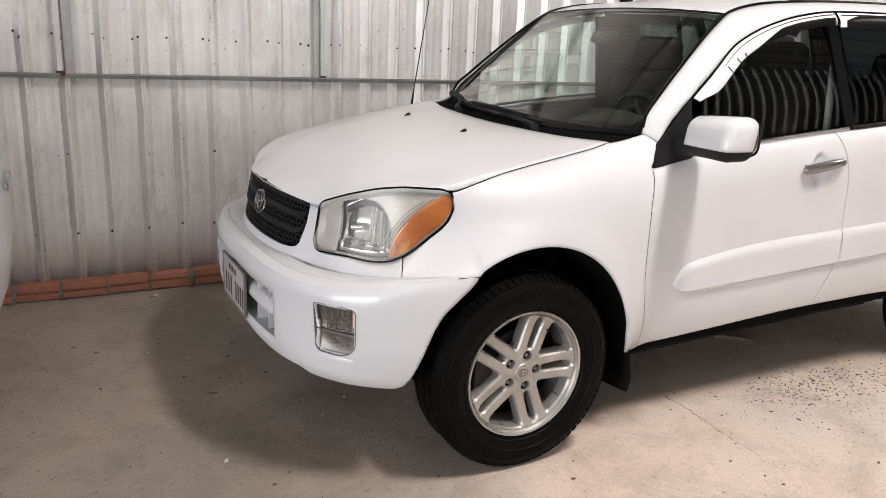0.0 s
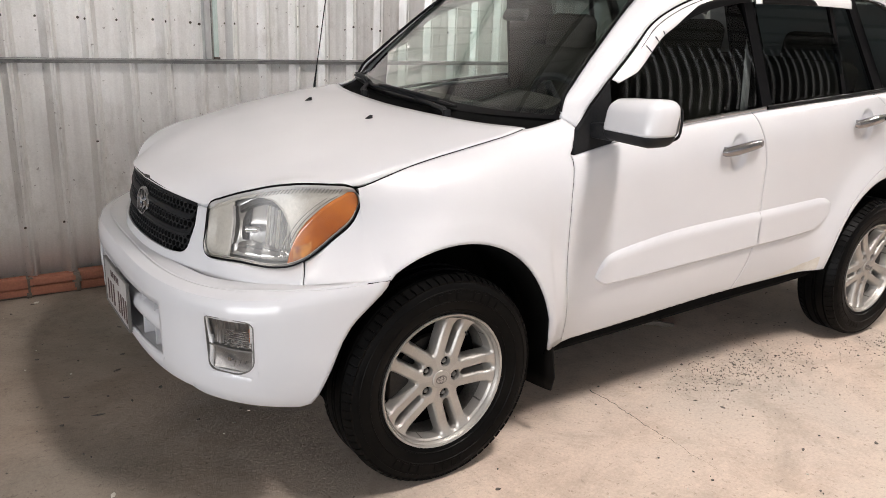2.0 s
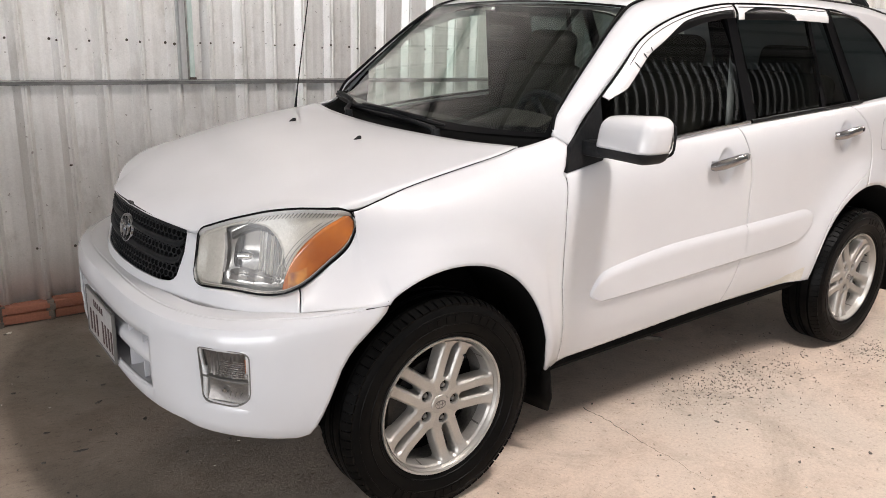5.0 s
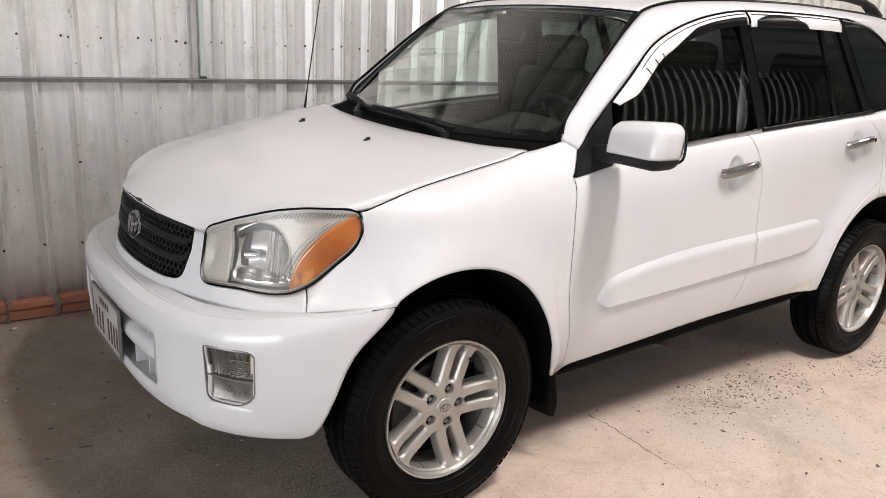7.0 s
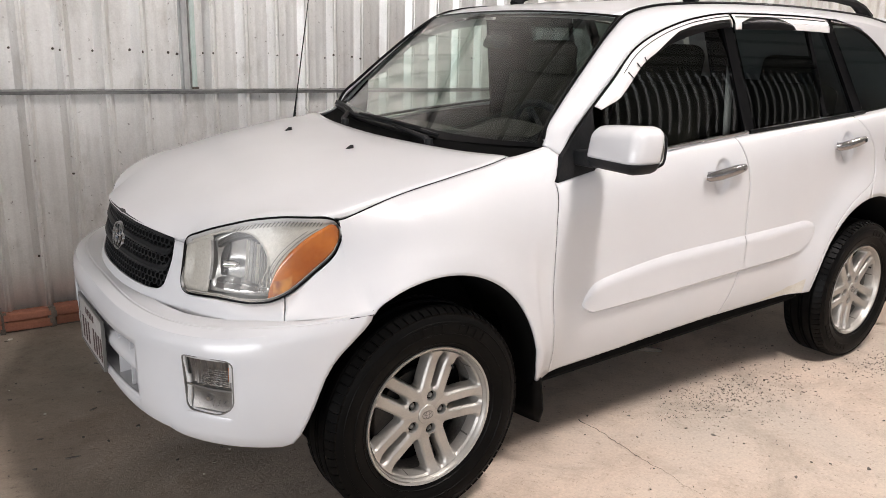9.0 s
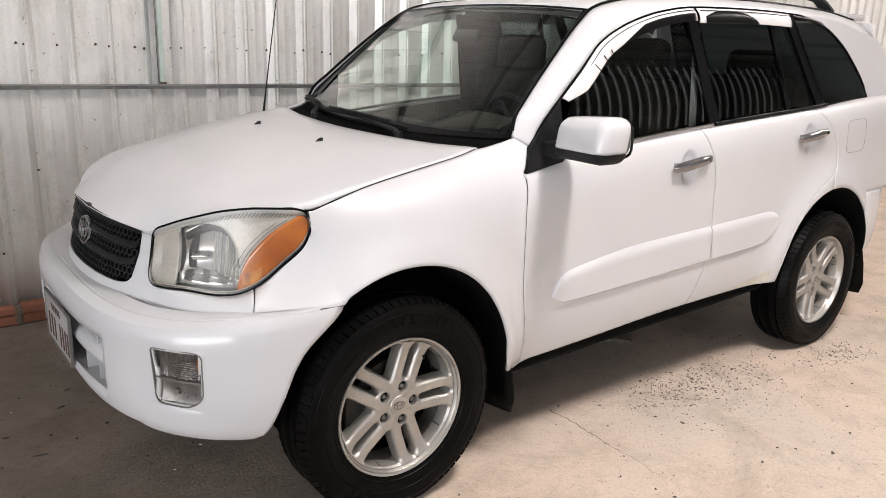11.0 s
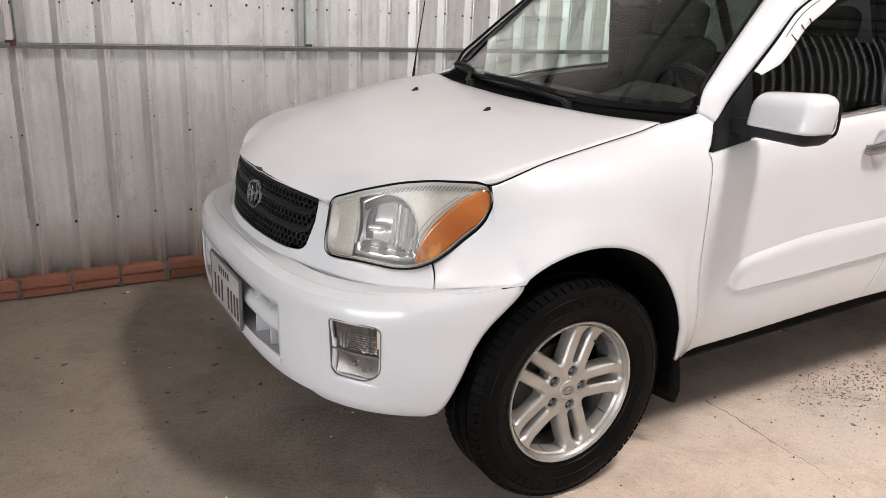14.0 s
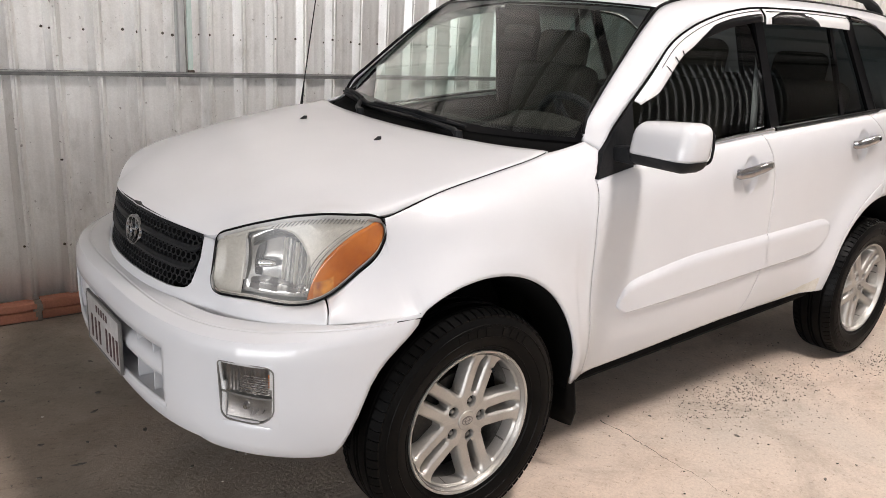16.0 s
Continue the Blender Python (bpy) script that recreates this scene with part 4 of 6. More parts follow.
hood_half = curve(*[(p[0], p[1]) for p in RIM], *[(p[0], p[1]) for p in SEAM], (0.42, 0.662))
hood_edge = curve(*[(p[0], p[2]) for p in RIM], *[(p[0], p[2]) for p in SEAM], (0.42, 1.076))


def hood_z(x, y):
    f = min(1.0, abs(y) / hood_half(x))
    return hood_mid(x) - (hood_mid(x) - hood_edge(x)) * f ** 3.0


def cowl_x(y):
    return 0.285 + 0.110 * (abs(y) / 0.66) ** 1.8


us, vs_ = np.linspace(-1, 1, 61), np.linspace(0, 1, 33)
P = np.zeros((61, 33, 3))
for i, u in enumerate(us):
    yf, yr = RIM[-1][1] * math.copysign(abs(u) ** 0.85, u), 0.662 * math.copysign(abs(u) ** 0.85, u)
    a, b = np.array((hood_front(abs(yf)), yf)), np.array((cowl_x(yr), yr))
    for j, v in enumerate(vs_):
        p = a + (b - a) * v
        if v > 0.001:
            side = RIM[-1][1] + (0.662 - RIM[-1][1]) * v
            p[1] *= 1 + (hood_half(p[0]) / side - 1) * abs(u) ** 6 * min(1.0, v / 0.05)
        P[i, j] = (*p, hood_z(*p))
# one even, crowned skin; only a narrow border bends to meet the edges
P = np.array([[view_fitted(*p) for p in row] for row in P])
X, Y, Z = P[:, :, 0], P[:, :, 1] - 0.03, P[:, :, 2]


def terms(x, y):
    x = (x + 0.15) / 0.5
    y = y / 0.7
    return np.stack([x ** i * y ** j for i in range(5) for j in range(5 - i)], axis=-1)


far = np.abs(us[:, None]) * np.ones_like(X)
weight = np.where(far > 0.93, 0.25, 1.0) * np.where(vs_[None, :] < 0.02, 0.6, 1.0)
T = terms(X, Y)
fit = np.linalg.lstsq(T[weight > 0] * weight[weight > 0][:, None], Z[weight > 0] * weight[weight > 0], rcond=None)[0]
even = T @ fit
miss = Z - even
near_edge = lambda d, reach: np.exp(-(d / reach) ** 2)
front_d = np.linalg.norm(P - P[:, :1], axis=2)
rear_d = np.linalg.norm(P - P[:, -1:], axis=2)
left_d, right_d = np.linalg.norm(P - P[:1], axis=2), np.linalg.norm(P - P[-1:], axis=2)
wf, wr, wl, wg = near_edge(front_d, 0.07), near_edge(rear_d, 0.07), near_edge(left_d, 0.07), near_edge(right_d, 0.07)
P[:, :, 2] = even + bent(miss, ((wl, 0, 0), (wg, 0, -1), (wf, 1, 0), (wr, 1, -1)))
SKIN = P.copy()
lip = P[:, :1] + np.array((0.012, 0, -0.020))
P = np.concatenate([lip, P], axis=1)
hood = part("hood", sheet(P, CAR_IN), PAINT, car, "white engine hood", thick=0.008)
# dark tubes stand for the shade in the gaps beside the hood
for _s in (-1, 1):
    pts = [(x, _s * (fender_w(x) - 0.0030), fender_z(x) - 0.0004) for x in np.linspace(-0.237, 0.385, 40)]
    part("hood_seal", tube(bmesh.new(), pts, 0.0026, 6), DARK, car, "dark strip standing for the shade in the hood gap")
for _y in (0.305, -0.205):
    bm = bmesh.new()
    zz = SKIN[np.hypot(SKIN[:, :, 0] - 0.066, SKIN[:, :, 1] - _y).argmin() // 33, np.hypot(SKIN[:, :, 0] - 0.066, SKIN[:, :, 1] - _y).argmin() % 33, 2] - 0.002
    ring_lo = [bm.verts.new((0.066 + 0.016 * math.cos(a), _y + 0.0085 * math.sin(a), zz)) for a in np.linspace(0, 2 * math.pi, 12, endpoint=False)]
    ring_hi = [bm.verts.new((0.075 + 0.006 * math.cos(a), _y + 0.0055 * math.sin(a), zz + 0.013)) for a in np.linspace(0, 2 * math.pi, 12, endpoint=False)]
    for k in range(12):
        bm.faces.new([ring_lo[k], ring_lo[(k + 1) % 12], ring_hi[(k + 1) % 12], ring_hi[k]])
    bm.faces.new(ring_hi)
    bmesh.ops.recalc_face_normals(bm, faces=bm.faces)
    part("washer_nozzle", bm, BLACK, hood, "black washer nozzle", smooth=0)

# windshield, cowl, roof
P = []
for u in np.linspace(-1, 1, 31):
    a = np.array((0.395 + 0.115 * u * u, 0.688 * u, 1.082 + 0.024 * u * u))
    b = np.array((0.965 + 0.010 * u * u, 0.560 * u, 1.562 - 0.024 * u * u))
    P.append([a + (b - a) * v + np.array((-0.7, 0, 0.72)) * 0.014 * math.sin(math.pi * v) * (1 - 0.2 * u * u) for v in np.linspace(0, 1, 17)])
P = np.array(P)
ws = part("windshield", sheet(P, CAR_IN), WINDSHIELD, car, "clear tinted windshield glass")
ws.visible_shadow = False
edge = [P[0, j] for j in range(16, 0, -1)] + [P[i, 0] for i in range(31)] + [P[-1, j] for j in range(1, 17)] + [P[i, -1] for i in range(29, 0, -1)]
C = P.mean((0, 1))
bm = bmesh.new()
ring = [[p + np.array((-0.6, 0, 0.6)) * 0.004 + (C - p) * k for k in (-0.008, 0.0, 0.012, 0.022 + 0.10 * max(0.0, min(1.0, (1.16 - p[2]) / 0.07)))] for p in edge + edge[:1]]
grid(bm, ring, CAR_IN)
part("windshield_seal", bm, GLOSSBLACK, car, "black windshield seal")
P = []
for u in np.linspace(-1, 1, 31):
    x0, y0 = cowl_x(0.662 * u) - 0.02, 0.672 * u
    x1, z0, z1 = 0.402 + 0.115 * u * u, hood_z(x0, y0) - 0.020, 1.087 + 0.022 * u * u
    P.append([(x0 + (x1 - x0) * v, y0, z0 + (z1 - z0) * v ** 1.3 - 0.010 * math.sin(math.pi * v)) for v in np.linspace(0, 1, 7)])
part("cowl", sheet(P, CAR_IN), DARK, car, "black plastic cowl", thick=0.01)
roof_mid = curve((0.96, 1.562), (1.05, 1.579), (1.2, 1.604), (1.45, 1.632), (1.8, 1.650), (2.3, 1.660), (2.75, 1.650), (3.0, 1.622))
roof_edge = curve((0.97, 1.538), (1.0, 1.548), (1.1, 1.576), (1.2, 1.592), (1.6, 1.619), (2.1, 1.632), (2.6, 1.626), (3.0, 1.592))
P = []
for u in np.linspace(-1, 1, 25):
    x0 = 0.965 + 0.010 * u * u
    P.append([(x, 0.554 * u, roof_mid(x) + (roof_edge(x) - roof_mid(x)) * abs(u) ** 3) for x in np.linspace(x0, 3.0, 40)])
part("roof", sheet(P, CAR_IN), PAINT, car, "white roof", thick=0.01)
for _s in (-1, 1):
    pts = [(1.42, 0.51 * _s, 1.615), (1.47, 0.51 * _s, 1.655), (1.55, 0.51 * _s, 1.675), (2.0, 0.51 * _s, 1.69), (2.5, 0.51 * _s, 1.69), (2.66, 0.51 * _s, 1.68), (2.74, 0.51 * _s, 1.655), (2.80, 0.51 * _s, 1.615)]
    part("roof_rail", tube(bmesh.new(), pts, [0.03, 0.022, 0.017, 0.016, 0.016, 0.018, 0.026, 0.034], 10), BLACK, car, "black roof rail")

# fuel flap
FLAP = [(2.585, 1.085), (2.60, 1.105), (2.62, 1.112), (2.74, 1.118), (2.76, 1.112), (2.772, 1.092), (2.775, 0.990), (2.765, 0.968), (2.745, 0.960), (2.625, 0.955), (2.605, 0.962), (2.594, 0.982), (2.585, 1.085)]
part("fuel_flap", tube(bmesh.new(), [(x, -(side_w(x, z, False) + 0.0002), z) for x, z in FLAP], 0.0016, 5), GREYPLASTIC, car, "thin joint round the fuel flap")

# rear end
for _s in (1, -1):
    ring = [(2.88, 1.20), (2.84, 1.285), (2.72, 1.392), (2.60, 1.475), (2.42, 1.556), (2.2, 1.585), (2.6, 1.566), (2.98, 1.495), (3.10, 1.40), (3.20, 1.28), (3.24, 1.22)]
    part("rear_pillar", strip(ring, _s, -0.01, 0.008), PAINT, car, "white rear roof pillar", smooth=0)
P = [[(3.20 + 0.09 * (1 - (y / 0.8) ** 4) - max(0, z - 0.95) ** 1.3 * 0.42, y * (1 - 0.25 * max(0, z - 1.05)), z) for z in np.linspace(0.62, 1.58, 20)] for y in np.linspace(-0.74, 0.74, 25)]
part("tailgate", sheet(P, CAR_IN), PAINT, car, "white tailgate", thick=0.01)
bm = sheet([[(3.30 - max(0, z - 0.95) ** 1.3 * 0.42, y * (1 - 0.25 * (z - 1.05)), z) for z in np.linspace(1.12, 1.50, 6)] for y in np.linspace(-0.58, 0.58, 8)], CAR_IN)
part("rear_window", bm, GLOSSBLACK, car, "dark rear window")
bm = bmesh.new()
box(bm, 2.90, 3.10, -0.56, 0.56, 1.590, 1.622, 0.012)
part("spoiler", bm, PAINT, car, "white roof spoiler")


def rear_bumper():
    P = []
    for a in np.linspace(-90, 90, 49):
        c, sn = math.cos(radians(a)), math.sin(radians(a))
        px, py = 2.84 + 0.52 * c ** 0.7, 0.83 * math.copysign(abs(sn) ** 0.66, sn)
        row = []
        for z, k in ((0.745, 0.97), (0.735, 0.99), (0.68, 1.0), (0.55, 1.0), (0.45, 0.985), (0.38, 0.95), (0.36, 0.88)):
            x = 2.84 + (px - 2.84) * k
            if abs(a) > 70:
                x = max(x, ARCH[1][0] + math.sqrt(max(0.0, (ARCH[1][2] + 0.004) ** 2 - (z - ARCH[1][1]) ** 2)))
            row.append((x, py * k, z))
        P.append(row)
    part("rear_bumper", sheet(P, CAR_IN), PAINT, car, "white rear bumper", thick=0.008)


rear_bumper()

# ---- front end ----
BX, BL, BW = -0.20, 0.56, 0.845
bump_end = curve((0.325, -0.485), (0.333, -0.452), (0.350, -0.428), (0.375, -0.412), (0.396, -0.402), (0.469, -0.372), (0.56, -0.335), (0.614, -0.292), (0.694, -0.205), (0.705, -0.200))


def plan(theta):
    c, sn = math.cos(theta), math.sin(theta)
    return np.array((BX - BL * max(c, 0.0) ** (2 / 2.2), BW * math.copysign(abs(sn) ** (2 / 3.2), sn)))


def bumper_theta(y):
    return math.asin(min(1.0, (abs(y) / BW)) ** 1.6)


def bumper_point(theta, z, inset=0.0):
    p = plan(theta)
    d = plan(theta + 0.01) - plan(theta - 0.01)
    n = np.array((-d[1], d[0]))
    n /= np.linalg.norm(n) + 1e-9
    y = p[1]
    dent = 0.016 * math.exp(-(((abs(y) - 0.60) / 0.075) ** 2) - ((z - 0.50) / 0.075) ** 2)
    return np.array((*(p - n * (inset + dent)), z))


top_in = curve((0, 0.100), (20, 0.096), (30, 0.098), (40, 0.100), (50, 0.094), (60, 0.074), (66, 0.054), (75, 0.030), (90, 0.012))
top_z = curve((0, 0.660), (25, 0.660), (45, 0.666), (60, 0.6795), (75, 0.6895), (90, 0.698))
INTAKE = (0.420, 0.418, 0.578)
FOG = (0.617, 0.722, 0.447, 0.596)


def bumper():
    th = sorted(set([bumper_theta(y) for y in (INTAKE[0], 0.538, 0.556, FOG[0], FOG[1])]) | set(np.radians(np.linspace(0, 90, 46))))
    th = [t for i, t in enumerate(th) if i == 0 or t - th[i - 1] > 0.004]
    th = [-t for t in reversed(th[1:])] + th
    lim = radians(50)
    P, info = [], []
    for t in th:
        a = abs(math.degrees(t))
        ti, tz = top_in(a), top_z(a)
        lift = 0.016 * min(1.0, max(0.0, (bumper_theta(0.557) - abs(t)) / (bumper_theta(0.557) - bumper_theta(0.537))))
        rows = [(ti + 0.02, tz - 0.012), (ti, tz), (0.45 * ti, tz + 0.003), (0.14 * ti, tz - 0.012), (0.02 * ti, tz - 0.035), (0, 0.605), (0, FOG[3]), (0, INTAKE[2]), (0, 0.54), (0, 0.5), (0, 0.46), (0.002, FOG[2]), (0.004, INTAKE[1]), (0.010, 0.380), (0.022, 0.350 + 0.3 * lift), (0.042, 0.331 + lift), (0.09, 0.325 + lift)]
        row = []
        for ins, z in rows:
            tt = t
            if abs(t) > lim:
                end = math.acos(min(1.0, (BX - bump_end(z)) / BL) ** 1.1)
                tt = math.copysign(lim + (abs(t) - lim) * (end - lim) / (math.pi / 2 - lim), t)
            row.append(bumper_point(tt, z, ins))
        P.append(row)
    P = np.array(P)

    def hole(i, j):
        y, z = abs(P[i:i + 2, j, 1].mean()), P[i, j:j + 2, 2].mean()
        return 5 <= j <= 12 and ((y < INTAKE[0] and INTAKE[1] < z < INTAKE[2]) or (FOG[0] < y < FOG[1] and FOG[2] < z < FOG[3]))

    return part("front_bumper", sheet(P, CAR_IN, hole), PAINT, car, "white front bumper", thick=0.010)


front_bumper = bumper()


def bumper_band(z0, z1, y0, y1, inset, thick, n=24):
    """A curved bar that follows the bumper, as a closed solid."""
    bm = bmesh.new()
    rings = []
    for y in np.linspace(y0, y1, n):
        t = math.copysign(bumper_theta(y), y)
        rings.append([bm.verts.new(bumper_point(t, z, i)) for z, i in ((z0, inset), (z1, inset), (z1, inset + thick), (z0, inset + thick))])
    fs = [bm.faces.new([a[k], a[(k + 1) % 4], b[(k + 1) % 4], b[k]]) for a, b in zip(rings, rings[1:]) for k in range(4)]
    fs += [bm.faces.new(rings[0]), bm.faces.new(list(reversed(rings[-1])))]
    bmesh.ops.recalc_face_normals(bm, faces=fs)
    return bm


# back is coloured grey for the shade inside the white recess
part("intake_back", bumper_band(0.40, 0.60, -0.44, 0.44, 0.100, 0.01), GREYPLASTIC, front_bumper, "intake back greyed for the shade in the recess")
for z0_, z1_ in ((0.408, 0.416), (0.577, 0.585)):
    part("intake_lip", bumper_band(z0_, z1_, -0.427, 0.427, 0.004, 0.10), PAINT, front_bumper)
for _y in (-1, 1):
    part("intake_cheek", bumper_band(0.41, 0.583, *sorted((_y * 0.4205, _y * 0.427)), 0.004, 0.10, 2), PAINT, front_bumper)
pts = [bumper_point(math.copysign(bumper_theta(y), y), 0.500, 0.046) for y in np.linspace(-0.418, 0.418, 30)]
part("intake_bar", tube(bmesh.new(), pts, 0.034, 14), PAINT, front_bumper, "white round bar across the intake")
for _y in (-0.33, -0.22, 0.22, 0.33):
    part("intake_rib", bumper_band(0.415, 0.578, _y - 0.0025, _y + 0.0025, 0.024, 0.08, 2), PAINT, front_bumper, "white intake rib", smooth=0)
# number plate
plate = part("number_plate", box(bmesh.new(), -0.766, -0.760, -0.165, 0.165, 0.405, 0.565, 0.002), PLATE, front_bumper, "white number plate with dark bars")
bm = bmesh.new()
for y0_, y1_, z0_, z1_ in ((-0.168, 0.168, 0.402, 0.408), (-0.168, 0.168, 0.562, 0.568), (-0.168, -0.162, 0.408, 0.562), (0.162, 0.168, 0.408, 0.562)):
    box(bm, -0.7685, -0.758, y0_, y1_, z0_, z1_, 0.001)
part("plate_frame", bm, LAMPRIM, plate, "dark metal plate frame")
for _y in (0.118, 0.078, 0.038, -0.035, -0.070, -0.105, -0.138):
    part("plate_bar", box(bmesh.new(), -0.7675, -0.7662, _y - 0.0075, _y + 0.0075, 0.425, 0.500), PLATEINK, plate, smooth=0)
for _y in (0.06, 0.035, 0.010, -0.015, -0.04):
    part("plate_bar", box(bmesh.new(), -0.7675, -0.7662, _y - 0.006, _y + 0.006, 0.523, 0.545), PLATEINK, plate, smooth=0)


gr_top = curve((0, 0.872), (20, 0.866), (30, 0.858))


def fascia_patch(a0, a1, bot, top, n, m, inset=0.0, sign=1):
    return [[fascia(sign * D(a), bot(a) + (top(a) - bot(a)) * v, inset) for v in np.linspace(0, 1, m)] for a in a0 + (a1 - a0) * np.linspace(0, 1, n) ** 1.6]


rows = []
cols = list(np.linspace(0, 29.4, 31)) + [29.6, 31, 32, 33.1] + list(np.linspace(33.5, 66.5, 36))
for a in [-c for c in reversed(cols[1:])] + cols:
    t, sg = abs(a), math.copysign(1, a)
    rows.append([panel_point(t, v) * np.array((1, sg, 1)) for v in np.linspace(0, 1, 16)])
bm = sheet(rows, CAR_IN)
part("grille_panel", bm, PAINT, car, "white panel round the grille", thick=0.008)

for _s in (1, -1):
    pts = [panel_point(t, 0.0) * np.array((1, _s, 1)) + np.array((0.004, -0.003 * _s, -0.0025)) for t in np.linspace(30, 66.5, 24)]
    pts += [np.array((x, _s * (side_w(x, seam_low(x), True) - 0.0015), seam_low(x) - 0.002)) for x in np.linspace(-0.415, -0.2, 12)]
    part("bumper_seam", tube(bmesh.new(), pts, 0.0024, 6), DARK, car, "dark joint above the bumper")

# grille: dark back, honeycomb and two bars
bm = sheet([[fascia(D(a), gr_bot(abs(a)) - 0.01 + (gr_top(abs(a)) - gr_bot(abs(a)) + 0.02) * v, 0.030) for v in np.linspace(0, 1, 6)] for a in np.linspace(-29.4, 29.4, 41)], CAR_IN)
grille = part("grille", bm, DARK, car, "black honeycomb grille", thick=0.004)
bm = bmesh.new()
hexr = 0.0118
for row in range(-1, 12):
    z = 0.700 + row * hexr * 1.5
    for col in range(-22, 23):
        y = (col + 0.5 * (row % 2)) * hexr * 1.9
        a = math.degrees(fascia_theta(y, z))
        if a > 29.2 or not gr_bot(a) + 0.004 < z < gr_top(a) - 0.004:
            continue
        outer, inner, deep = [], [], []
        for k in range(6):
            ang = D(60 * k + 30)
            for lst, r, ins in ((outer, hexr * 1.05, 0.008), (inner, hexr * 0.80, 0.007), (deep, hexr * 0.72, 0.022)):
                yy, zz = y + r * math.cos(ang), z + r * math.sin(ang)
                lst.append(bm.verts.new(fascia(math.copysign(fascia_theta(yy, zz), yy), zz, ins)))
        for k in range(6):
            q = (k + 1) % 6
            bm.faces.new([outer[k], outer[q], inner[q], inner[k]])
            bm.faces.new([inner[k], inner[q], deep[q], deep[k]])
bmesh.ops.recalc_face_normals(bm, faces=bm.faces)
tagged(part("grille_mesh", bm, BLACK, grille, "black honeycomb mesh", smooth=0), kind="stuff")
for f in (0.36, 0.68):
    bm = bmesh.new()
    P = [[fascia(D(a), gr_bot(abs(a)) + (gr_top(abs(a)) - gr_bot(abs(a))) * f + dz, ins) for dz, ins in ((-0.010, 0.02), (-0.009, 0.003), (0.0, -0.001), (0.009, 0.003), (0.010, 0.02))] for a in np.linspace(-28.8, 28.8, 41)]
    grid(bm, P, CAR_IN)
    part("grille_bar", bm, BLACK, grille, "black grille bar")
P = []
bm = bmesh.new()
for a in np.linspace(-29.3, 29.3, 41):
    P.append([fascia(D(a), gr_top(abs(a)) + dz, ins) for dz, ins in ((-0.012, 0.012), (-0.010, 0.0), (0.003, 0.0), (0.006, 0.015))])
grid(bm, P, CAR_IN)
part("grille_frame", bm, BLACK, grille, "black grille frame")


def oval(bm, cy, cz, ry, rz, w, turn=0.0):
    """A raised chrome oval ring on the grille."""
    rings = []
    for k in range(32):
        a = 2 * math.pi * k / 32
        row = []
        for dr, dx in ((-w, 0.0), (-w * 0.5, -0.006), (w * 0.5, -0.006), (w, 0.0)):
            y, z = cy + (ry + dr) * math.cos(a), cz + (rz + dr) * math.sin(a)
            row.append(bm.verts.new((-0.684 + 0.19 * (z - 0.65) + dx, y, z)))
        rings.append(row)
    fs = [bm.faces.new([rings[k][j], rings[(k + 1) % 32][j], rings[(k + 1) % 32][j + 1], rings[k][j + 1]]) for k in range(32) for j in range(3)]
    bmesh.ops.recalc_face_normals(bm, faces=fs)
    return bm


bm = oval(bmesh.new(), 0.0, 0.793, 0.060, 0.042, 0.0045)
oval(bm, 0.0, 0.793, 0.022, 0.040, 0.0032)
oval(bm, 0.0, 0.812, 0.048, 0.018, 0.0032)
part("emblem", bm, GRIPCHROME, grille, "chrome oval emblem")


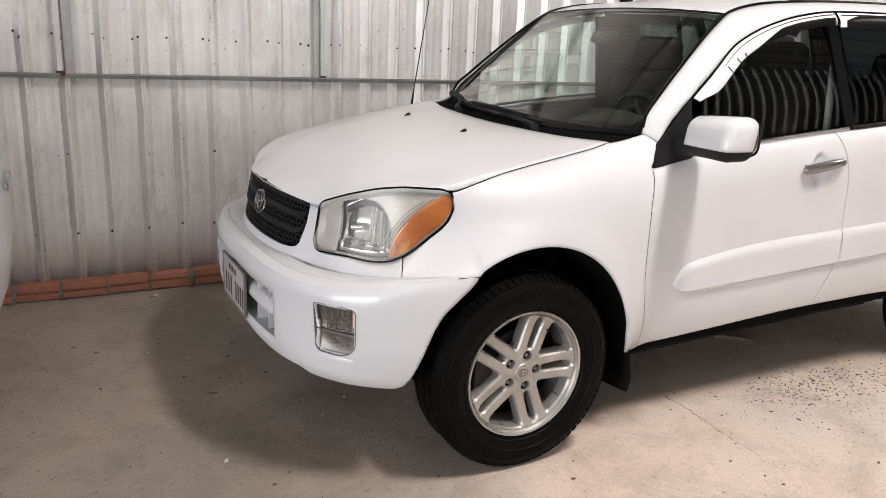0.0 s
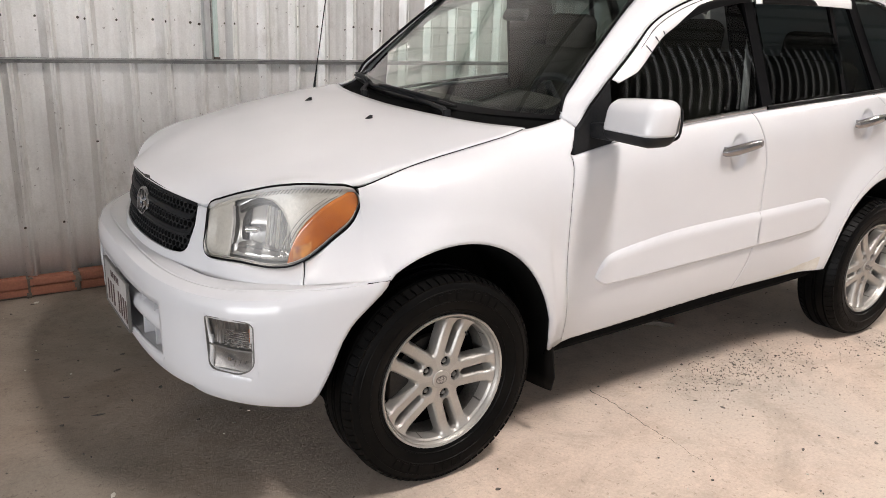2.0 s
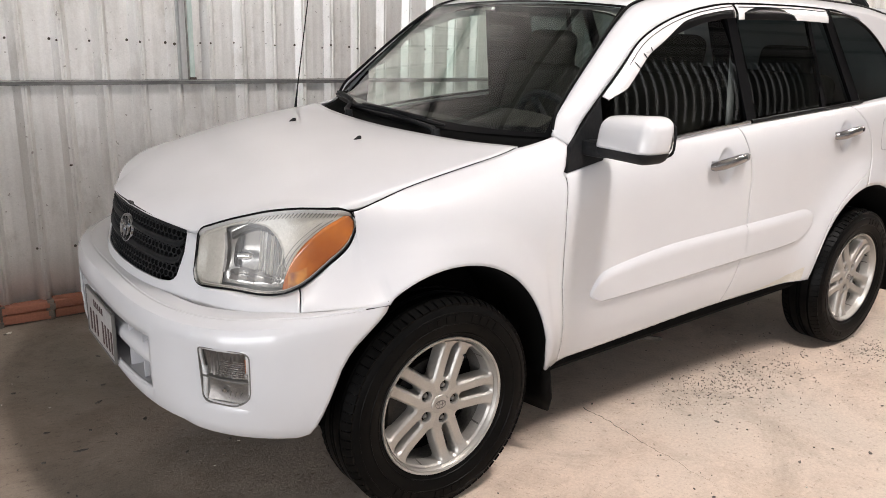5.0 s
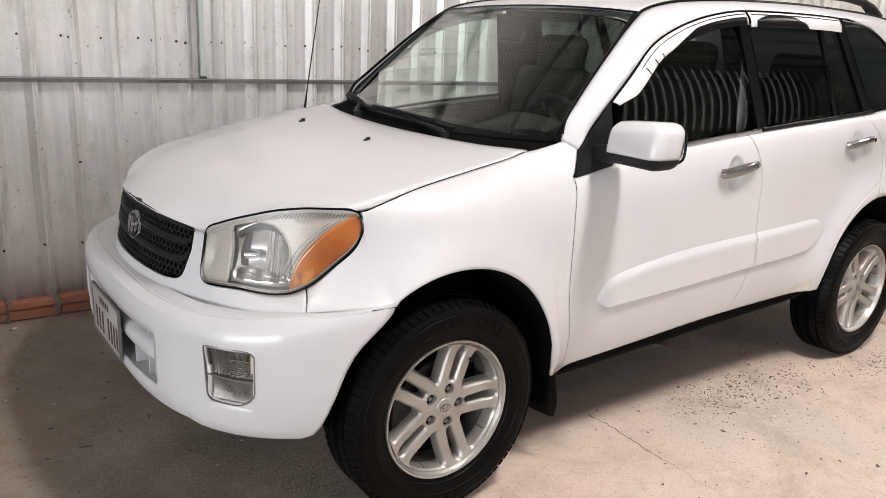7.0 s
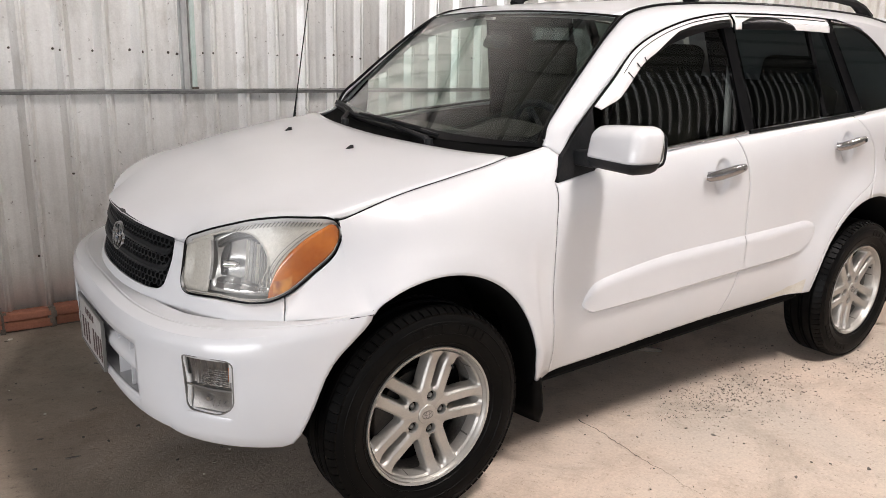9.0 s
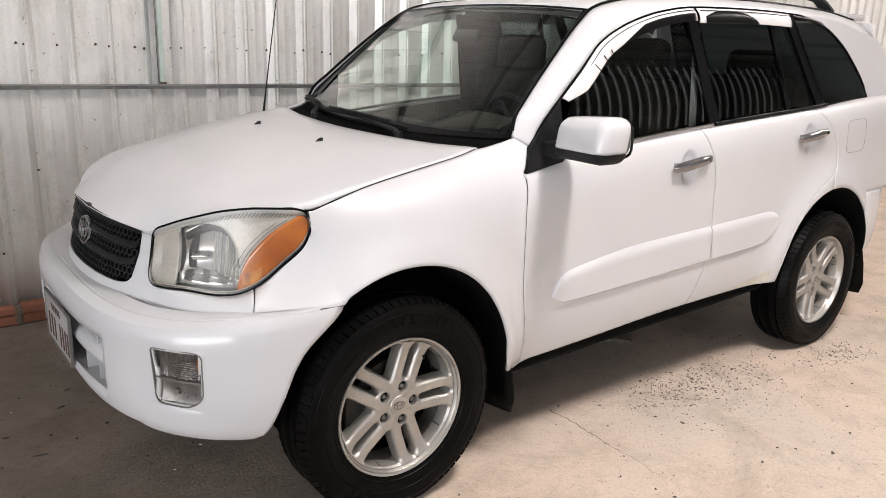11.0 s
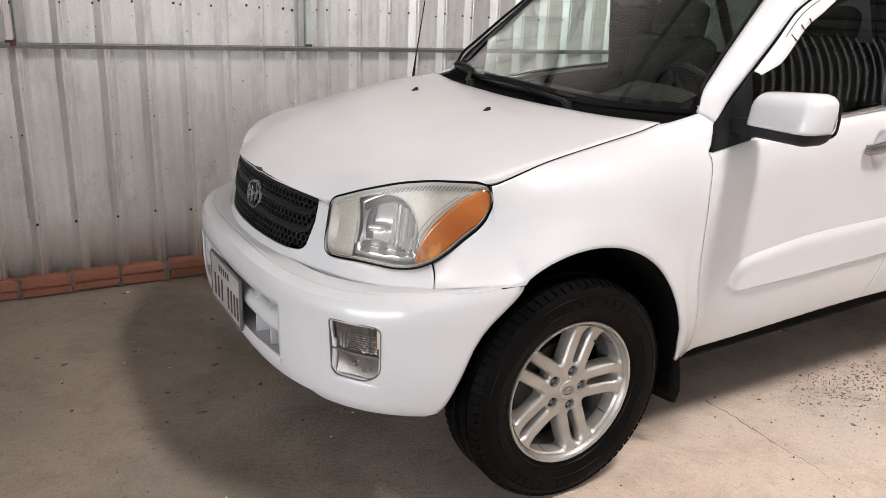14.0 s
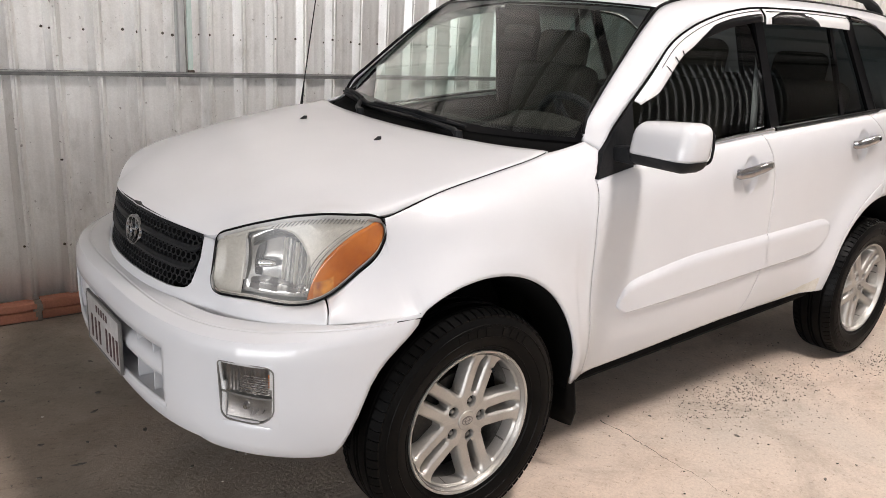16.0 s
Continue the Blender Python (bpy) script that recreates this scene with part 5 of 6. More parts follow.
def headlight(sg):
    def ring(inset, grow=0.0, low=None):
        low = grow if low is None else low
        turn = 33.5 + 52.0 * np.linspace(0, 1, 70) ** 1.7
        pts = [(a, hl_top(a) + grow) for a in turn] + [(a, hl_bot(a) - low) for a in turn[::-1]]
        return [fascia(sg * D(a), z, inset) for a, z in pts]
    back = sheet(fascia_patch(33.6, 85.2, hl_bot, hl_top, 50, 10, 0.055, sg), CAR_IN)
    lamp = part("headlight", back, HOUSING, car, "clear headlight with an amber corner", thick=0.004)
    bm = bmesh.new()
    a, b, c = ring(0.055), ring(0.004), ring(-0.002, 0.004)
    loop = [[np.array(p) for p in t] for t in zip(a, b)]
    grid(bm, loop + loop[:1])
    part("lamp_wall", bm, HOUSING, lamp)
    # black seal
    d, e = ring(-0.002, 0.0010, 0.0005), ring(-0.003, 0.007, 0.0036)
    f = ring(0.012, 0.008)
    bm = bmesh.new()
    loop = [list(t) for t in zip(d, e, f)]
    grid(bm, loop + loop[:1], CAR_IN)
    part("lamp_seal", bm, GLOSSBLACK, lamp, "black lamp seal")
    # main reflector: a chrome bowl round a bulb
    def dish(a0, a1, z0, z1, na, nz, d0, d1):
        rows = []
        for i in range(na + 1):
            a = a0 + (a1 - a0) * i / na
            row = []
            for j in range(nz + 1):
                lo, hi = max(z0, hl_bot(a) + 0.008), min(z1, hl_top(a) - 0.022)
                z = lo + (hi - lo) * j / nz
                u, v = 2 * i / na - 1, 2 * j / nz - 1
                r = min(1.0, (abs(u) ** 3.0 + abs(v) ** 3.0) ** (1 / 3.0))
                row.append(fascia(sg * D(a), z, d0 + (d1 - d0) * (1 - r * r)))
            rows.append(row)
        return sheet(rows, CAR_IN)
    part("reflector", dish(42.6, 62.6, 0.728, 0.918, 18, 12, 0.020, 0.050), REFLECTOR, lamp, "chrome main reflector bowl", smooth=60, thick=0.002)
    bm = sheet([[fascia(sg * D(a), hl_bot(a) + 0.004 + (hl_top(a) - hl_bot(a) - 0.010) * v, 0.009 + 0.010 * math.sin(math.pi * v) * min(1.0, (a - 33.6) / 3)) for v in np.linspace(0, 1, 9)] for a in 33.6 + 8.9 * np.linspace(0, 1, 16) ** 1.5], CAR_IN)
    part("side_reflector", bm, HOUSING, lamp, "cream side reflector", thick=0.002)
    bm = bmesh.new()
    grid(bm, [[fascia(sg * D(a + 0.9 * math.sin((z - 0.728) / 0.15 * 3.14)), z, i) for a, i in ((42.0, 0.03), (42.1, 0.006), (42.9, 0.006), (43.2, 0.03))] for z in np.linspace(0.762, 0.872, 7)], CAR_IN)
    part("lamp_divider", bm, STEEL, lamp, "grey upright divider")
    # dark band paints a reflection across the top of the bowl
    bm = bmesh.new()
    grid(bm, [[fascia(sg * D(a), hl_top(a) - 0.036 - 0.03 * ((a - 51) / 10) ** 2 + dz, i) for dz, i in ((-0.016, 0.034), (-0.004, 0.012), (0.013, 0.0085))] for a in np.linspace(44.5, 58.5, 14)], CAR_IN)
    part("reflector_brow", bm, BRAKE, lamp, "dark band standing for a reflection in the bowl")
    # upright flutes of the bowl, beside the bulb; alternating materials paint their reflections
    for k in range(7):
        a0 = 53.2 + 1.25 * k
        z1 = min(hl_top(a0) - 0.052 - 0.006 * k, 0.880)
        rows = [[fascia(sg * D(a0 + da), z, i) for da, i in ((0.0, 0.034 - 0.002 * k), (0.55, 0.026 - 0.0018 * k), (1.2, 0.032 - 0.002 * k))] for z in np.linspace(hl_bot(a0) + 0.034, z1, 5)]
        part("reflector_flute", sheet(rows, CAR_IN), REFLECTOR if k % 3 else HOUSING, lamp, "upright reflector flute", smooth=0)
    # bulb lying across the bowl, and a dark holder behind it
    bm = tube(bmesh.new(), [fascia(sg * D(a), 0.806 + 0.001 * (a - 47), 0.026) for a in (46.2, 47.0, 50.4, 51.6)], [0.004, 0.0125, 0.0115, 0.004], 14)
    part("bulb_shield", bm, CHROME, lamp, "chrome bulb shield")
    bm = sheet([[fascia(sg * D(a + da), z, 0.032) for da in (0, 1.5, 3.0)] for a, z in ((44.4, 0.772), (44.0, 0.80), (44.6, 0.835), (45.0, 0.868))], CAR_IN)
    part("bulb_holder", bm, BRAKE, lamp, "dark bulb holder", thick=0.002)
    # slanted steps along the foot of the bowl; light and dark materials paint reflections
    for k in range(6):
        a0, z = 44.6 + 2.7 * k, 0.742 + 0.004 * (k % 2)
        rows = [[fascia(sg * D(a), max(z + dz, hl_bot(a) + 0.010) - 0.0011 * (a - a0), i) for dz, i in ((0.0, 0.012), (0.011, 0.024), (0.016, 0.018), (0.028, 0.034))] for a in np.linspace(a0, a0 + 2.9, 4)]
        part("reflector_step", sheet(rows, CAR_IN), REFLECTOR if k % 2 else STEEL, lamp, "slanted reflector step", smooth=0)
    # pale shelf between reflector and amber corner
    bm = bmesh.new()
    low = curve((34, 0.838), (36, 0.856), (40, 0.874), (43, 0.887), (47, 0.899), (51, 0.905), (55, 0.900), (58.5, 0.876), (60.8, 0.840), (62.2, 0.795), (62.8, 0.735), (84, 0.73))
    grid(bm, [[fascia(sg * D(a), max(hl_bot(a) + 0.008, low(a)) + (hl_top(a) - 0.010 - max(hl_bot(a) + 0.008, low(a))) * v, 0.0075) for v in np.linspace(0, 1, 6)] for a in np.linspace(35.5, 84.0, 70)], CAR_IN)
    part("lamp_shelf", bm, HOUSING, lamp, "cream lamp shelf", thick=0.003)
    # amber corner: its inner edge runs from the bottom up and back
    inner = curve((61.5, 0.730), (62.5, 0.77), (65, 0.822), (69, 0.865), (75, 0.905), (81.5, 0.932))
    P = [[fascia(sg * D(a), hl_bot(a) + 0.006 + (max(min(inner(a), hl_top(a) - 0.008) - hl_bot(a) - 0.006, 0.0)) * v, 0.003) for v in np.linspace(0, 1, 9)] for a in np.linspace(61.6, 84.9, 34)]
    part("turn_lens", sheet(P, CAR_IN), AMBER, lamp, "amber turn signal lens", thick=0.006)
    P = [[fascia(sg * D(a), hl_bot(a) + 0.010 + (0.042 - 0.010 * (a - 63) / 6) * v, 0.0016) for j, v in enumerate(np.linspace(0, 1, 8))] for i, a in enumerate(np.linspace(63.2, 69.0, 10))]
    part("lens_facets", sheet(P, CAR_IN), GOLD, lamp, "golden faceted corner of the amber lens", smooth=0)
    # fine curved ridges along the amber lens
    for k in range(5):
        pts = [(a, inner(a)) for a in np.linspace(61.7, 79.5 - 1.2 * k, 20)]
        pts = [fascia(sg * D(a - 0.35 - 0.62 * k), min(z + 0.0015 * k, hl_top(a) - 0.014), 0.004 + 0.0012 * k) for a, z in pts]
        part("lens_ridge", tube(bmesh.new(), pts, 0.0011, 5), REFLECTOR if k % 2 else HOUSING, lamp, "fine bright lens ridge")
    bm = tube(bmesh.new(), [fascia(sg * D(a), hl_bot(a) + 0.0075, 0.0005) for a in np.linspace(36, 84, 40)], 0.0013, 5)
    part("lens_edge", bm, HOUSING, lamp, "pale lens edge")
    # ribbed bright strip under the top edge
    for k in range(24):
        a = 49 + k * 1.25
        z = hl_top(a) - 0.013
        bm = bmesh.new()
        tube(bm, [fascia(sg * D(a), z - 0.009, 0.004), fascia(sg * D(a + 1.3), z + 0.004, 0.004)], 0.0013, 4)
        part("lens_rib", bm, REFLECTOR, lamp)
    g = part("lens", sheet(fascia_patch(33.55, 85.4, hl_bot, hl_top, 60, 10, -0.0015, sg), CAR_IN), LENS, lamp, "clear plastic lens")
    g.visible_shadow = False


for sg in (1, -1):
    headlight(sg)


def fog_lamp(sg):
    def pt(u, v, ins):
        y = FOG[0] - 0.006 + (FOG[1] - FOG[0] + 0.012) * u
        z = FOG[2] - 0.006 + (FOG[3] - FOG[2] + 0.012) * v
        return bumper_point(sg * bumper_theta(y), z, ins - 0.002)
    def outline(k, rs=1.0):
        pts = []
        for cx, cy, a0, r_ in ((1, 1, 0, 0.16), (0, 1, 90, 0.08), (0, 0, 180, 0.22), (1, 0, 270, 0.36)):
            for j in range(6):
                a = D(a0 + 18 * j)
                r = r_ * rs
                ox, oy = (1 - r if cx else r), (1 - r * 0.75 if cy else r * 0.75)
                pts.append((0.5 + (ox + r * math.cos(a) - 0.5) * k, 0.5 + (oy + 0.75 * r * math.sin(a) - 0.5) * (1 - (1 - k) * 0.75)))
        return pts
    o1, o2 = outline(1.0), outline(0.965)
    bm = bmesh.new()
    loop = [[pt(*a, 0.012), pt(*a, -0.001), pt(*b, -0.001), pt(*b, 0.03)] for a, b in zip(o1, o2)]
    grid(bm, loop + loop[:1], CAR_IN)
    lamp = part("fog_lamp", bm, LAMPRIM, front_bumper, "clear fog and marker lamp")
    bm = bmesh.new()
    loop = [[pt(*a, 0.0028), pt(*b, 0.0006)] for a, b in zip(outline(1.12, 0.25), o1)]
    grid(bm, loop + loop[:1], CAR_IN)
    part("lamp_surround", bm, PAINT, lamp, "white lamp surround")
    bm = bmesh.new()
    grid(bm, [[pt(u, v, 0.012 + 0.003 * math.sin(u * 44) + 0.006 * math.sin((v - 0.44) * 5.6)) for v in np.linspace(0.44, 1, 7)] for u in np.linspace(0, 1, 34)], CAR_IN)
    part("reflector", bm, STEEL, lamp, "fluted marker reflector", smooth=0)
    bm = bmesh.new()
    grid(bm, [[pt(u, v, 0.008 + 0.05 * max(0.0, 0.22 - (u - 0.5) ** 2 - 2.2 * (v - 0.22) ** 2)) for v in np.linspace(0, 0.46, 9)] for u in np.linspace(0, 1, 13)], CAR_IN)
    part("fog_reflector", bm, STEEL, lamp, "bright fog lamp bowl")
    bm = bmesh.new()
    grid(bm, [[pt(u, v, 0.005) for v in (0.62, 0.70, 0.78, 0.86)] for u in (0.91, 0.935, 0.96)], CAR_IN)
    part("marker_bulb", bm, AMBER, lamp, "amber marker bulb", thick=0.004)
    bm = tube(bmesh.new(), [pt(0.5, 0.24, 0.018), pt(0.5, 0.24, 0.008)], [0.010, 0.006], 10)
    part("bulb_cap", bm, CHROME, lamp)
    bm = bmesh.new()
    grid(bm, [[pt(u, v, i) for v, i in ((0.44, 0.03), (0.44, -0.0012), (0.472, -0.0012), (0.472, 0.03))] for u in np.linspace(0.03, 0.97, 10)], CAR_IN)
    part("lamp_divider", bm, LAMPRIM, lamp, "dark divider bar")
    for k in range(8):
        v = 0.51 + k * 0.040
        bm = tube(bmesh.new(), [pt(u, v + 0.012 * math.sin(u * 3), 0.004) for u in np.linspace(0.34 + 0.02 * k, 0.94, 8)], [0.0004, 0.0012, 0.0017, 0.0012, 0.0018, 0.0013, 0.0017, 0.0006], 4)
        part("lens_rib", bm, CHROME, lamp, "bright lens rib")
    for k in range(3):
        bm = tube(bmesh.new(), [pt(0.62 + 0.10 * k, 0.14 + 0.03 * k, 0.004), pt(0.66 + 0.10 * k, 0.27, 0.004)], [0.0008, 0.0014], 4)
        part("lens_rib", bm, CHROME, lamp, "bright lens rib")
    bm = bmesh.new()
    vs = [bm.verts.new(pt(*a, 0.0005)) for a in o2]
    c = bm.verts.new(pt(0.5, 0.5, 0.0005))
    for k in range(len(vs)):
        bm.faces.new([vs[k], vs[(k + 1) % len(vs)], c])
    g = part("lens", bm, LENS, lamp, "clear plastic lens")
    g.visible_shadow = False


for sg in (1, -1):
    fog_lamp(sg)


# ---- wheels ----
def tyre_mesh():
    R, w = WHEEL_R, 0.102
    prof = [(0.212, -0.076), (0.222, -0.081), (0.240, -0.090), (0.262, -0.0965), (0.285, -0.098), (0.305, -0.095), (0.320, -0.088), (0.330, -0.080)]
    tread = [(R - 0.006, -w * 0.74), (R - 0.001, -w * 0.62), (R - 0.0005, -w * 0.50), (R - 0.008, -w * 0.48), (R - 0.008, -w * 0.43), (R, -w * 0.41), (R, -w * 0.12), (R - 0.008, -w * 0.10), (R - 0.008, -w * 0.03), (R, -w * 0.01)]
    half = prof + tread
    full = half + [(r, -l) for r, l in reversed(half)]
    bm = spin(bmesh.new(), full, 96)
    # shoulder blocks
    for k in range(76):
        a = 2 * math.pi * k / 76
        for sgn in (-1, 1):
            top = [((R - d) * math.cos(a + da), sgn * l * w, (R - d) * math.sin(a + da)) for da, l, d in ((-0.034, 0.56, -0.0012), (0.038, 0.53, -0.0012), (0.035, 0.76, 0.0022), (0.030, 0.875, 0.0110), (-0.041, 0.875, 0.0110), (-0.038, 0.76, 0.0022))]
            vs = [bm.verts.new(p) for p in top]
            lo = [bm.verts.new(Vector((p[0] * 0.965, p[1] * 0.97, p[2] * 0.965))) for p in top]
            bm.faces.new(vs if sgn > 0 else list(reversed(vs)))
            for i in range(6):
                bm.faces.new([vs[i], vs[(i + 1) % 6], lo[(i + 1) % 6], lo[i]])
    # raised rings on the side wall
    for r, l in ((0.236, 0.0885), (0.268, 0.0975), (0.302, 0.0957)):
        spin(bm, [(r - 0.003, -l + 0.002), (r - 0.001, -l - 0.0012), (r + 0.001, -l - 0.0012), (r + 0.003, -l + 0.002)], 96)
    bmesh.ops.recalc_face_normals(bm, faces=bm.faces)
    return bm


def wheel_sector():
    """One fifth of the wheel's face: two rounded spokes with a slot between them, a bolt pocket and the hub's share."""
    def ease(v):
        v = min(max(v, 0.0), 1.0)
        return v * v * (3 - 2 * v)

    def join(a, b, k):
        h = max(k - abs(a - b), 0.0) / k
        return min(a, b) - h * h * k / 4

    def bars(px, py):
        mid, half = 0.0305 + 0.030 * (px - 0.14), 0.0180 + 0.006 * ease((px - 0.178) / 0.024)
        return max(abs(abs(py) - mid) - half, -px)

    def solid(px, py):
        r, d = math.hypot(px, py), 0.0
        q = math.copysign(D(72), py)
        c, sn = math.cos(q), math.sin(q)
        near = bars(px * c + py * sn, py * c - px * sn)
        d = join(bars(px, py), near, 0.010)
        d = join(d, r - 0.080, 0.016)
        return join(d, 0.1990 - r, 0.012)

    nr, na = 64, 96
    P, S = np.zeros((na + 1, nr + 1, 3)), np.zeros((na + 1, nr + 1))
    for i in range(na + 1):
        for j in range(nr + 1):
            r, a = 0.029 + (0.2035 - 0.029) * j / nr, D(-36 + 72 * i / na)
            px, py = r * math.cos(a), r * math.sin(a)
            d = solid(px, py)
            pocket = math.hypot(px - 0.057, py) - 0.0172
            inner = 0 < i < na and 0 < j < nr
            if inner and -0.0017 < d < 0.0052:
                goal = 0.0 if d < 0.0017 else 0.0034
                g = np.array((solid(px + 1e-4, py) - d, solid(px, py + 1e-4) - d)) / 1e-4
                px, py = np.array((px, py)) - g * (d - goal) / max(g @ g, 0.2)
                d = goal
            elif inner and abs(pocket) < 0.0022:
                goal = 0.0 if pocket > -0.0011 else -0.0016
                u = np.array((px - 0.057, py)) / math.hypot(px - 0.057, py)
                px, py = np.array((0.057, 0.0)) + u * (0.0172 + goal)
                pocket = goal
            f = (math.hypot(px, py) - 0.030) / 0.180
            y = -0.060 + 0.005 * math.sin(f * 2.6) - 0.006 * f - 0.010 * max(0.0, (f - 0.74) / 0.26) ** 1.6
            inside = max(-d, 0.0)
            y += 0.0085 * max(0.0, 1 - inside / 0.0085) ** 2.2
            if d > 0.002:
                y += 0.036
            if pocket < 0.004:
                y += 0.0018 * (1 - max(pocket, 0.0) / 0.004) ** 2
            if pocket < -0.001:
                y += 0.017
            P[i, j], S[i, j] = (px, y, py), d
    return sheet(P, (0.1, 0.3, 0), lambda i, j: S[i:i + 2, j:j + 2].max() > 0.0036)


def build_wheel():
    """Axis along y, outer face towards -y; the origin lies in the wheel's middle."""
    prof = [(0.2015, -0.052), (0.2055, -0.068), (0.2085, -0.078), (0.2105, -0.0815), (0.2120, -0.0790), (0.2135, -0.0835), (0.2195, -0.086), (0.2215, -0.080), (0.216, -0.060), (0.21, 0.09)]
    rim = part("wheel", spin(bmesh.new(), prof, 72), ALLOY, car, "silver alloy wheel with five double spokes and a black tyre")
    part("barrel", spin(bmesh.new(), [(0.199, 0.09), (0.197, -0.02), (0.2015, -0.053)], 48), DIM_ALLOY, rim, "silver wheel barrel darkened for the shade inside")
    part("tyre", tyre_mesh(), RUBBER, rim, "black worn rubber tyre", smooth=30)
    for a0, a1 in ((52, 104), (232, 284)):
        for a in np.linspace(a0, a1, 9):
            if abs(a - (a0 + a1) / 2) < 1:
                continue
            c, sn = math.cos(D(a)), math.sin(D(a))
            ring = [((0.284 + dr) * c - t * sn, -0.0972, (0.284 + dr) * sn + t * c) for dr, t in ((-0.011, -0.008), (0.011, -0.009), (0.011, 0.009), (-0.011, 0.008))]
            part("sidewall_bar", prism(bmesh.new(), ring, (0, -0.0022, 0)), RUBBER, rim, smooth=0)
    base = D(72)
    first = part("spoke", wheel_sector(), ALLOY, rim, "rounded double spoke of silver alloy", smooth=50)
    for k in range(5):
        ob = first if k == 0 else new("spoke", first.data)
        ob.parent = rim
        ob.matrix_basis = pose(0, 0, 0, 0, -72 - 72 * k, 0)
        if k:
            tagged(ob, "rounded double spoke of silver alloy")
    bm = spin(bmesh.new(), [(0.0, -0.0655), (0.020, -0.0652), (0.0285, -0.0640), (0.0305, -0.0615), (0.0308, -0.050)], 36)
    cap = part("centre_cap", bm, ALLOY, rim, "silver centre cap with an oval mark")
    bm = bmesh.new()
    for rx, rz, zz in ((0.019, 0.013, 0.0), (0.007, 0.012, 0.0), (0.014, 0.006, 0.005)):
        pts = [(rx * math.cos(t), -0.0655, zz + rz * math.sin(t)) for t in np.linspace(0, 2 * math.pi, 25)]
        tube(bm, pts, 0.0011, 5)
    part("cap_mark", bm, STEEL, cap)
    for k in range(5):
        a = base + 2 * math.pi * k / 5
        c, sn = math.cos(a), math.sin(a)
        cx, cz = 0.057 * math.cos(a), 0.057 * math.sin(a)
        # black disc on the pocket's floor stands for the shade in it
        bm = spin(bmesh.new(), [(0.0, -0.0412), (0.0174, -0.0412), (0.0174, -0.038)], 20)
        bmesh.ops.translate(bm, verts=bm.verts, vec=(cx, 0, cz))
        part("lug_pocket", bm, DARK, rim)
        bm = spin(bmesh.new(), [(0.0, -0.0520), (0.0052, -0.0518), (0.0080, -0.0500), (0.0090, -0.0475), (0.0090, -0.040)], 6)
        bmesh.ops.translate(bm, verts=bm.verts, vec=(cx, 0, cz))
        part("lug_nut", bm, DIM_ALLOY, rim, "dull steel lug nut", smooth=0)
    bm = spin(bmesh.new(), [(0.0, -0.005), (0.06, -0.006), (0.065, 0.0), (0.125, 0.0), (0.125, 0.02), (0.0, 0.02)], 40)
    part("brake_disc", bm, BRAKE, rim, "dull steel brake disc")
    bm = box(bmesh.new(), -0.16, -0.085, -0.02, 0.04, -0.06, 0.06, 0.012)
    part("brake_caliper", bm, BRAKE, rim, "dull brake caliper")
    bm = spin(bmesh.new(), [(0.0, 0.03), (0.19, 0.03), (0.19, 0.04), (0.0, 0.04)], 40)
    part("brake_shield", bm, DARK, rim)
    bm = tube(bmesh.new(), [(0.168 * math.cos(1.0), -0.05, 0.168 * math.sin(1.0)), (0.160 * math.cos(1.02), -0.072, 0.160 * math.sin(1.02))], 0.0035, 6)
    part("valve", bm, BLACK, rim)
    return rim


def turned(rim, m):
    made = copy_thing(rim, m)
    made.parent = car
    return made


front_left = build_wheel()
front_left.matrix_basis = pose(0, -0.755, WHEEL_Z)
turned(front_left, pose(2.49, -0.750, WHEEL_Z, 0, 24, 0))
turned(front_left, pose(0, 0.815, WHEEL_Z, 0, 0, 180))
turned(front_left, pose(2.49, 0.810, WHEEL_Z, 0, 40, 180))


# underbody
bm = box(bmesh.new(), -0.55, 3.15, -0.50, 0.50, 0.27, 0.42, 0.03)
part("underbody", bm, DARK, car, "dark underbody")
bm = box(bmesh.new(), 0.45, 2.05, -0.66, 0.66, 0.27, 0.36, 0.02)
part("floor_pan", bm, DARK, car, "dark floor pan")
bm = box(bmesh.new(), -0.52, 0.30, -0.50, 0.50, 0.40, 0.84, 0.03)
part("engine_bay", bm, DARK, car, "dark engine bay")


